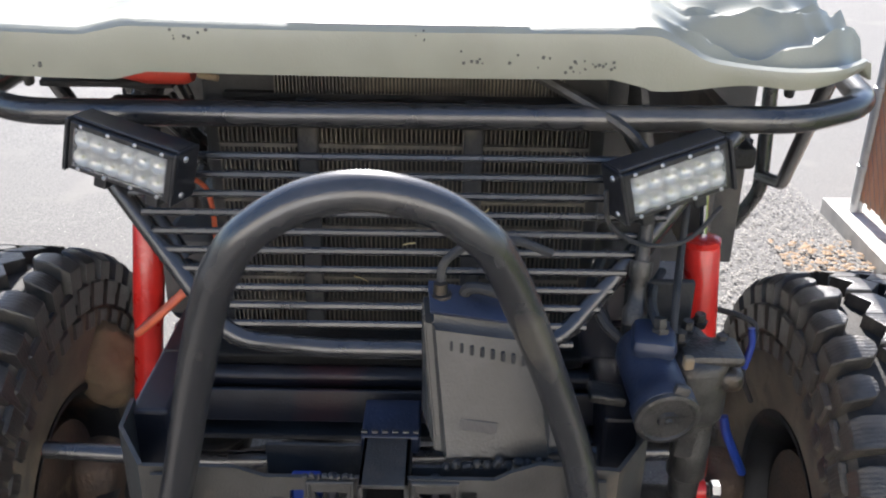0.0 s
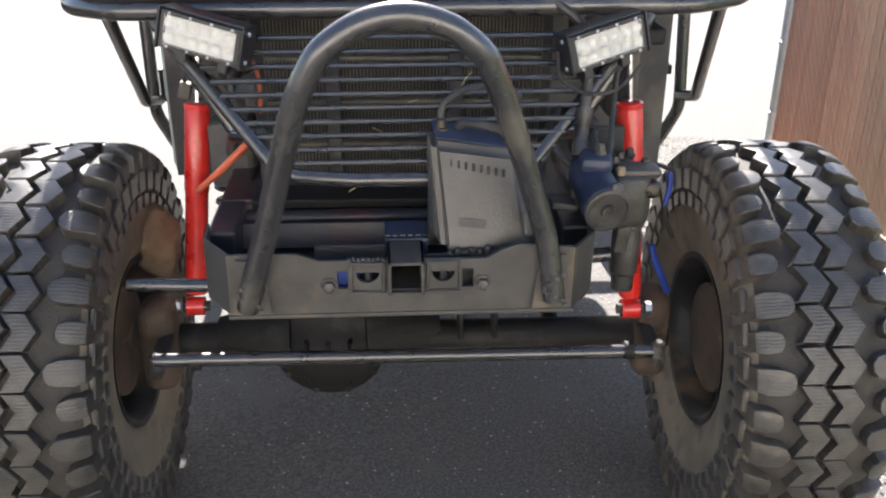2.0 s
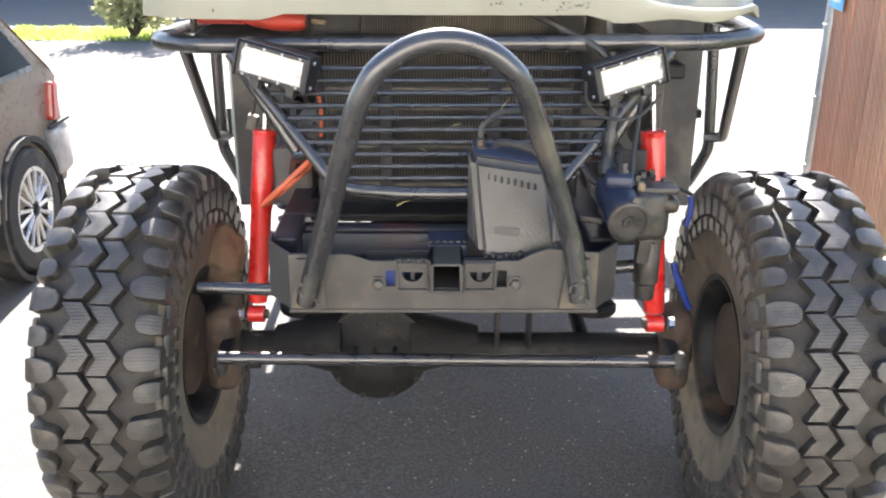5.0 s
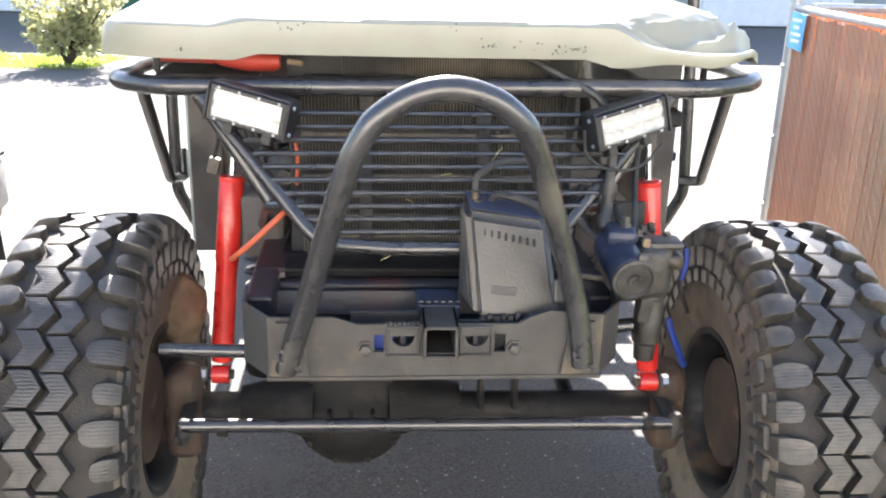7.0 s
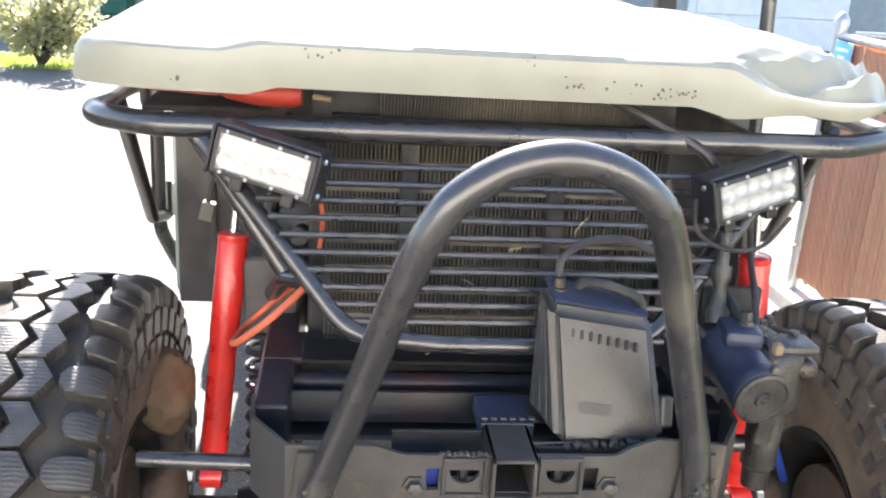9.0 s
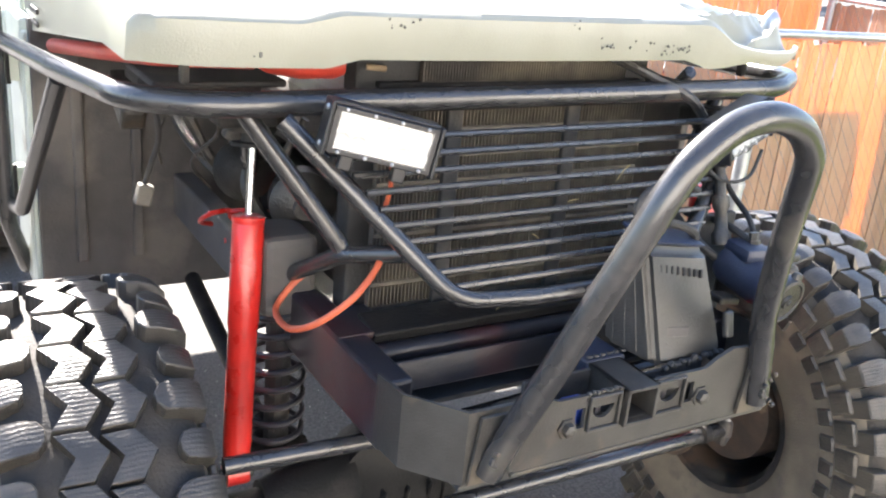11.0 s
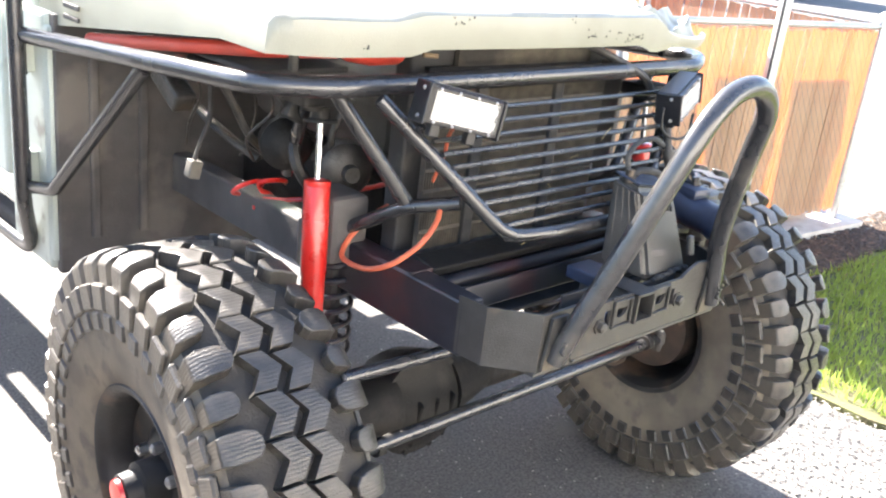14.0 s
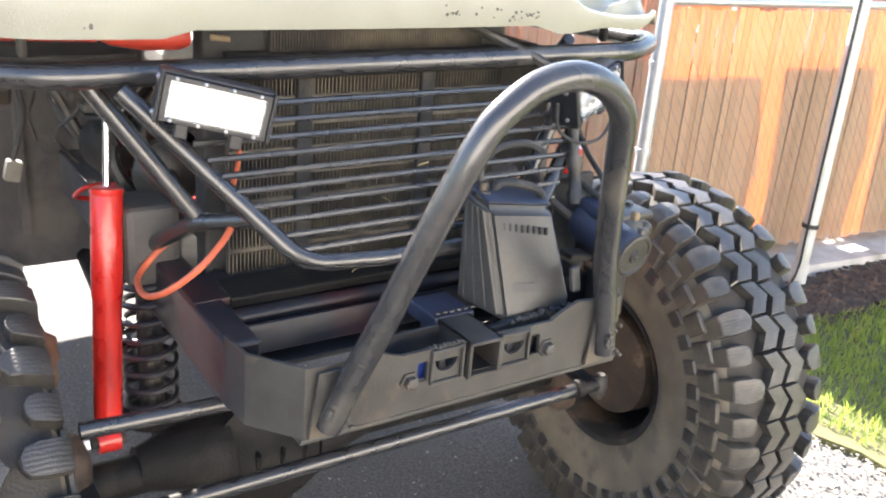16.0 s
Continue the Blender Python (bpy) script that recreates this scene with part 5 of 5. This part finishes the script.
bm = bmesh.new()
NX, NY = 170, 110
rows = []
for j in range(NY + 1):
    v = j / NY
    row = []
    for i in range(NX + 1):
        x = -0.665 + 1.33 * i / NX
        corner = max(0.0, (abs(x) - 0.50) / 0.165)
        y0 = 0.327 + 0.02 * (abs(x) / 0.5) ** 2 + 0.04 * corner ** 3
        y = y0 + (1.40 - y0) * v ** 1.8
        z = hood_height(x, y)
        row.append(bm.verts.new(crush(x, y, z)))
    rows.append(row)
for j in range(NY):
    for i in range(NX):
        bm.faces.new((rows[j][i], rows[j][i + 1], rows[j + 1][i + 1], rows[j + 1][i]))
# front lip
prev = rows[0]
lips = []
for step, (dy, f) in enumerate(((-0.010, 0.12), (-0.012, 0.5), (-0.006, 1.0))):
    cur = []
    for i in range(NX + 1):
        p = rows[0][i].co
        x = -0.665 + 1.33 * i / NX
        soft = max(0.0, min(1.0, (x + 0.41) / 0.05)) * max(0.0, min(1.0, (0.34 - x) / 0.05))
        low = 1.2995 + 0.013 * soft
        if x > 0.34:
            low += 0.004 * math.sin(x * 30) + 0.012 * max(0.0, (x - 0.56) / 0.1)
        cur.append(bm.verts.new((p.x, p.y + dy, p.z + (low - p.z) * f)))
    lips.append(cur)
    for i in range(NX):
        bm.faces.new((prev[i], cur[i], cur[i + 1], prev[i + 1]))
    prev = cur
# side skirts
for side in (0, NX):
    prev = [r[side] for r in rows]
    s = -1 if side == 0 else 1
    skirt = []
    for dx, f in ((0.012, 0.25), (0.016, 1.0)):
        cur = []
        for j in range(NY + 1):
            p = rows[j][side].co
            low = 1.2995 - 0.11 * max(0, (p.y - 0.55) / 0.85)
            cur.append(bm.verts.new((p.x + s * dx, p.y, p.z + (low - p.z) * f)))
        for j in range(NY):
            bm.faces.new((prev[j], prev[j + 1], cur[j + 1], cur[j]))
        skirt.append(cur[0])
        prev = cur
    l1, l2, l3 = (q[side] for q in lips)
    bm.faces.new((rows[0][side], l1, skirt[0]))
    bm.faces.new((l1, l2, skirt[0]))
    bm.faces.new((l2, l3, skirt[1], skirt[0]))
bmesh.ops.remove_doubles(bm, verts=bm.verts, dist=0.0005)
bmesh.ops.recalc_face_normals(bm, faces=bm.faces)
bmesh.ops.solidify(bm, geom=list(bm.faces), thickness=0.004)
hood = part("hood", bm, M_PAINT, truck, "pale sage green hood with a crushed front corner", smooth=True)
rnd = random.Random(21)
for x, z, n, sp in ((-0.30, 1.371, 7, 0.03), (0.10, 1.345, 6, 0.03), (0.255, 1.332, 16, 0.035), (-0.52, 1.32, 3, 0.01), (0.02, 1.375, 4, 0.01), (0.17, 1.34, 5, 0.03)):
    for k in range(n):
        px, pz = x + rnd.uniform(-sp, sp), z + rnd.uniform(-0.010, 0.008)
        y0 = 0.327 + 0.02 * (abs(px) / 0.5) ** 2 + 0.04 * max(0.0, (abs(px) - 0.50) / 0.165) ** 3
        r = rnd.uniform(0.0008, 0.0026)
        part("paint_chip", lathe(bmesh.new(), (px, y0 - 0.0125, pz), (0, -1, 0), [(0, r * 1.1), (0.0012, r), (0.0014, r * 0.3)], 7), M_RUSTSPOT, hood)
for z in (1.262, 1.236):
    part("louvre", boxed((-0.6885, 1.185, z), (0.006, 0.085, 0.012), None, 0.003), M_BLACK, hood, "dark vent slot")
part("hood_hinge_plate", boxed((-0.672, 1.46, 1.28), (0.03, 0.09, 0.16), None, 0.01), M_BODY, truck)
# red painted inner wing under the hood's edge
redp = part("inner_wing", sweep(bmesh.new(), [Vector((-0.33, 0.455, 1.282)), Vector((-0.345, 0.456, 1.282)), Vector((-0.40, 0.462, 1.283)), Vector((-0.45, 0.47, 1.287)), Vector((-0.49, 0.48, 1.295))], [0.016, 0.022, 0.024, 0.02, 0.008], 12), M_REDPAINT, truck, "faded red painted inner wing edge", smooth=True)
part("wing_edge", sweep(bmesh.new(), rounded([(-0.47, 0.478, 1.286), (-0.60, 0.54, 1.280), (-0.640, 0.75, 1.252), (-0.660, 1.15, 1.195)], 0.06), 0.015, 10), M_REDPAINT, redp, smooth=True)
part("wing_shelf", boxed((-0.50, 0.85, 1.235), (0.22, 0.62, 0.012), None, 0.004), M_BLACK, truck)
for s in (-1, 1):
    part("hood_rubber", boxed((0.585 * s, 0.455, 1.275), (0.014, 0.02, 0.04), None, 0.006), M_BLACK, hood)


# tyres
TR, PITCH = 0.440, 38
PROFILE = [(0.0, TR), (0.06, TR), (0.105, TR - 0.006), (0.128, TR - 0.022), (0.142, TR - 0.055), (0.146, TR - 0.10), (0.142, TR - 0.15), (0.134, TR - 0.20), (0.122, TR - 0.235), (0.112, TR - 0.248)]


def crown(v):
    a = abs(v)
    for (v0, r0), (v1, r1) in zip(PROFILE[:5], PROFILE[1:5]):
        if a <= v1:
            return r0 + (r1 - r0) * (a - v0) / (v1 - v0)
    return PROFILE[4][1]


def lug_mesh(name, outline, h, taper=0.86, mat=M_RUBBER):
    """outline: (along the tread, across it); bent round the tyre's axis x."""
    bm = bmesh.new()
    cu, cv = sum(p[0] for p in outline) / len(outline), sum(p[1] for p in outline) / len(outline)
    rings = []
    for k, (hh, s) in enumerate(((-0.006, 1.02), (h * 0.90, 0.99), (h, taper))):
        ring = []
        for u, v in outline:
            u2, v2 = cu + (u - cu) * s, cv + (v - cv) * s
            r = (crown(v2) if k == 0 else TR - 0.42 * (TR - crown(v2))) + hh
            ang = u2 / TR
            ring.append(bm.verts.new((v2, r * math.sin(ang), r * math.cos(ang))))
        rings.append(ring)
    n = len(outline)
    for p, q in zip(rings, rings[1:]):
        for i in range(n):
            bm.faces.new((p[i], p[(i + 1) % n], q[(i + 1) % n], q[i]))
    # gently domed top, smooth inside its sharp rim
    inner = []
    for s in (0.55,):
        for u, v in outline:
            u2, v2 = cu + (u - cu) * s * taper, cv + (v - cv) * s * taper
            rr = TR - 0.42 * (TR - crown(v2)) + h + 0.0006
            inner.append(bm.verts.new((v2, rr * math.sin(u2 / TR), rr * math.cos(u2 / TR))))
    rc = TR - 0.42 * (TR - crown(cv)) + h + 0.0008
    mid = bm.verts.new((cv, rc * math.sin(cu / TR), rc * math.cos(cu / TR)))
    for i in range(n):
        j = (i + 1) % n
        bm.faces.new((rings[-1][i], rings[-1][j], inner[j], inner[i])).smooth = True
        bm.faces.new((inner[i], inner[j], mid)).smooth = True
    for i in range(n):
        e = bm.edges.get((rings[-1][i], rings[-1][(i + 1) % n]))
        e.smooth = False
    bmesh.ops.recalc_face_normals(bm, faces=bm.faces)
    me = bpy.data.meshes.new(name)
    bm.to_mesh(me)
    bm.free()
    me.materials.append(mat)
    return me


HALF = math.pi * 0.462 / PITCH


def chevron(v0, w, d):
    h = HALF * 0.90
    return [(-h, v0), (0, v0 + d), (h, v0), (h, v0 + w), (0, v0 + w + d), (-h, v0 + w)]


DEE = [(-0.027, 0.082), (-0.031, 0.10), (-0.032, 0.128), (-0.028, 0.143), (0.028, 0.143), (0.032, 0.128), (0.031, 0.10), (0.024, 0.080), (0.008, 0.071), (-0.012, 0.072)]
CHEV_A = lug_mesh("tread_lug", chevron(-0.064, 0.044, 0.025), 0.026, 0.955)
CHEV_B = lug_mesh("tread_lug", chevron(-0.005, 0.044, 0.025), 0.026, 0.955)
SHO_A = lug_mesh("shoulder_lug", [(u * 0.80, v + 0.004) for u, v in DEE], 0.027, 0.93)
SHO_B = lug_mesh("shoulder_lug", [(u * 0.80, -v) for u, v in DEE], 0.027, 0.93)
SHORT_A = lug_mesh("shoulder_lug", [(u * 0.70, 0.146 + (v - 0.143) * 0.72) for u, v in DEE], 0.025, 0.93)
SHORT_B = lug_mesh("shoulder_lug", [(u * 0.70, -0.142 - (v - 0.143) * 0.72) for u, v in DEE], 0.025, 0.93)


def bite_mesh(s, r=0.062, w=0.050, h=0.052, d=0.014):
    bm = cube(bmesh.new(), (0.144 * s, 0, TR - r), (d, w, h), None, 0.004, 1)
    me = bpy.data.meshes.new("side_lug")
    bm.to_mesh(me)
    bm.free()
    me.materials.append(M_RUBBER)
    return me


RIM = 0.86
BITE_A, BITE_B = bite_mesh(1), bite_mesh(-1)
LOW_A, LOW_B = bite_mesh(1, 0.108, 0.036, 0.036, 0.011), bite_mesh(-1, 0.108, 0.036, 0.036, 0.011)


def wheel(x, y, z, out, turn=0.0, camber=0.0):
    """out: +1 or -1, the side that faces away from the truck."""
    m = Matrix.Translation((x, y, z)) @ Matrix.Rotation(radians(turn), 4, "Z") @ Matrix.Rotation(radians(camber), 4, "Y")
    bm = bmesh.new()
    prof = [(-v, r) for v, r in reversed(PROFILE)] + PROFILE[1:]
    seg = 72
    rings = [[bm.verts.new((v, r * math.sin(k * math.tau / seg), r * math.cos(k * math.tau / seg))) for k in range(seg)] for v, r in prof]
    for p, q in zip(rings, rings[1:]):
        for k in range(seg):
            bm.faces.new((p[k], p[(k + 1) % seg], q[(k + 1) % seg], q[k]))
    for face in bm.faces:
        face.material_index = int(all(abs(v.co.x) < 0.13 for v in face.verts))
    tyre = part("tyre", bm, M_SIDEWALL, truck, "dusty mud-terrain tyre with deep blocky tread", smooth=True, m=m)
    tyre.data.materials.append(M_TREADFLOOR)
    step = math.tau / PITCH
    wob = random.Random(int(abs(x) * 1000))
    for k in range(PITCH):
        for me, off in ((CHEV_A, 0.0), (CHEV_B, 0.1), (SHO_A if k % 2 else SHORT_A, 0.1), (SHO_B if k % 2 else SHORT_B, 0.5)):
            share(me.name.split(".")[0], me, tyre, Matrix.Rotation((k + off + wob.uniform(-0.03, 0.03)) * step, 4, "X") @ Matrix.Translation((wob.uniform(-0.002, 0.002), 0, wob.uniform(-0.003, 0.001))) @ Matrix.Rotation(wob.uniform(-0.03, 0.03), 4, "Z"))
        for me, off in ((BITE_A, 0.72), (BITE_B, 0.22), (LOW_A, 0.22), (LOW_B, 0.72)):
            share("side_lug", me, tyre, Matrix.Rotation((k + off) * step, 4, "X"))
    # rim with a dish on the outer side and a barrel on the inner one
    bm = bmesh.new()
    o = out
    prof = [(-0.118 * o, 0.232), (-0.125 * o, 0.238), (-0.122 * o, 0.222), (-0.10 * o, 0.205), (0.02 * o, 0.20), (0.06 * o, 0.19), (0.05 * o, 0.13), (0.075 * o, 0.09), (0.075 * o, 0.0001)]
    rings = [[bm.verts.new((v, RIM * r * math.sin(k * math.tau / 40), RIM * r * math.cos(k * math.tau / 40))) for k in range(40)] for v, r in prof]
    for p, q in zip(rings, rings[1:]):
        for k in range(40):
            bm.faces.new((p[k], p[(k + 1) % 40], q[(k + 1) % 40], q[k]))
    prof = [(0.02 * o, 0.21), (0.10 * o, 0.218), (0.120 * o, 0.24), (0.126 * o, 0.236), (0.122 * o, 0.222), (0.10 * o, 0.205), (0.02 * o, 0.2)]
    rings = [[bm.verts.new((v, RIM * r * math.sin(k * math.tau / 40), RIM * r * math.cos(k * math.tau / 40))) for k in range(40)] for v, r in prof]
    for p, q in zip(rings, rings[1:]):
        for k in range(40):
            bm.faces.new((p[k], p[(k + 1) % 40], q[(k + 1) % 40], q[k]))
    rim = part("wheel_rim", bm, M_RIM, truck, "dark dusty steel rim", smooth=True, m=m)
    part("brake_drum", lathe(bmesh.new(), (-0.10 * o, 0, 0), (o, 0, 0), [(0, 0.09), (0.01, 0.13), (0.06, 0.134), (0.13, 0.13), (0.14, 0.07)], 32), M_RUSTY, rim, smooth=True)
    part("hub", lathe(bmesh.new(), (0.07 * o, 0, 0), (o, 0, 0), [(0, 0.052), (0.05, 0.05), (0.055, 0.04), (0.085, 0.036), (0.09, 0.02)], 24), M_RIM, rim, "", smooth=True)
    part("hub_cap", lathe(bmesh.new(), (0.158 * o, 0, 0), (o, 0, 0), [(0, 0.03), (0.008, 0.028), (0.01, 0.01)], 20), M_RED, rim, "red locking hub dial", smooth=True)
    for k in range(6):
        a = k * math.tau / 6
        part("wheel_nut", lathe(bmesh.new(), (0.072 * o, 0.075 * math.sin(a), 0.075 * math.cos(a)), (o, 0, 0), [(0, 0.012), (0.02, 0.012), (0.024, 0.006)], 6), M_BOLT, rim)
    return tyre


wheel(-0.752, 0.475, 0.458, -1, -2.0)
wheel(0.800, 0.405, 0.464, 1, -1.0)
for s in (-1, 1):
    wheel(0.74 * s + 0.1, 3.3, 0.458, s)
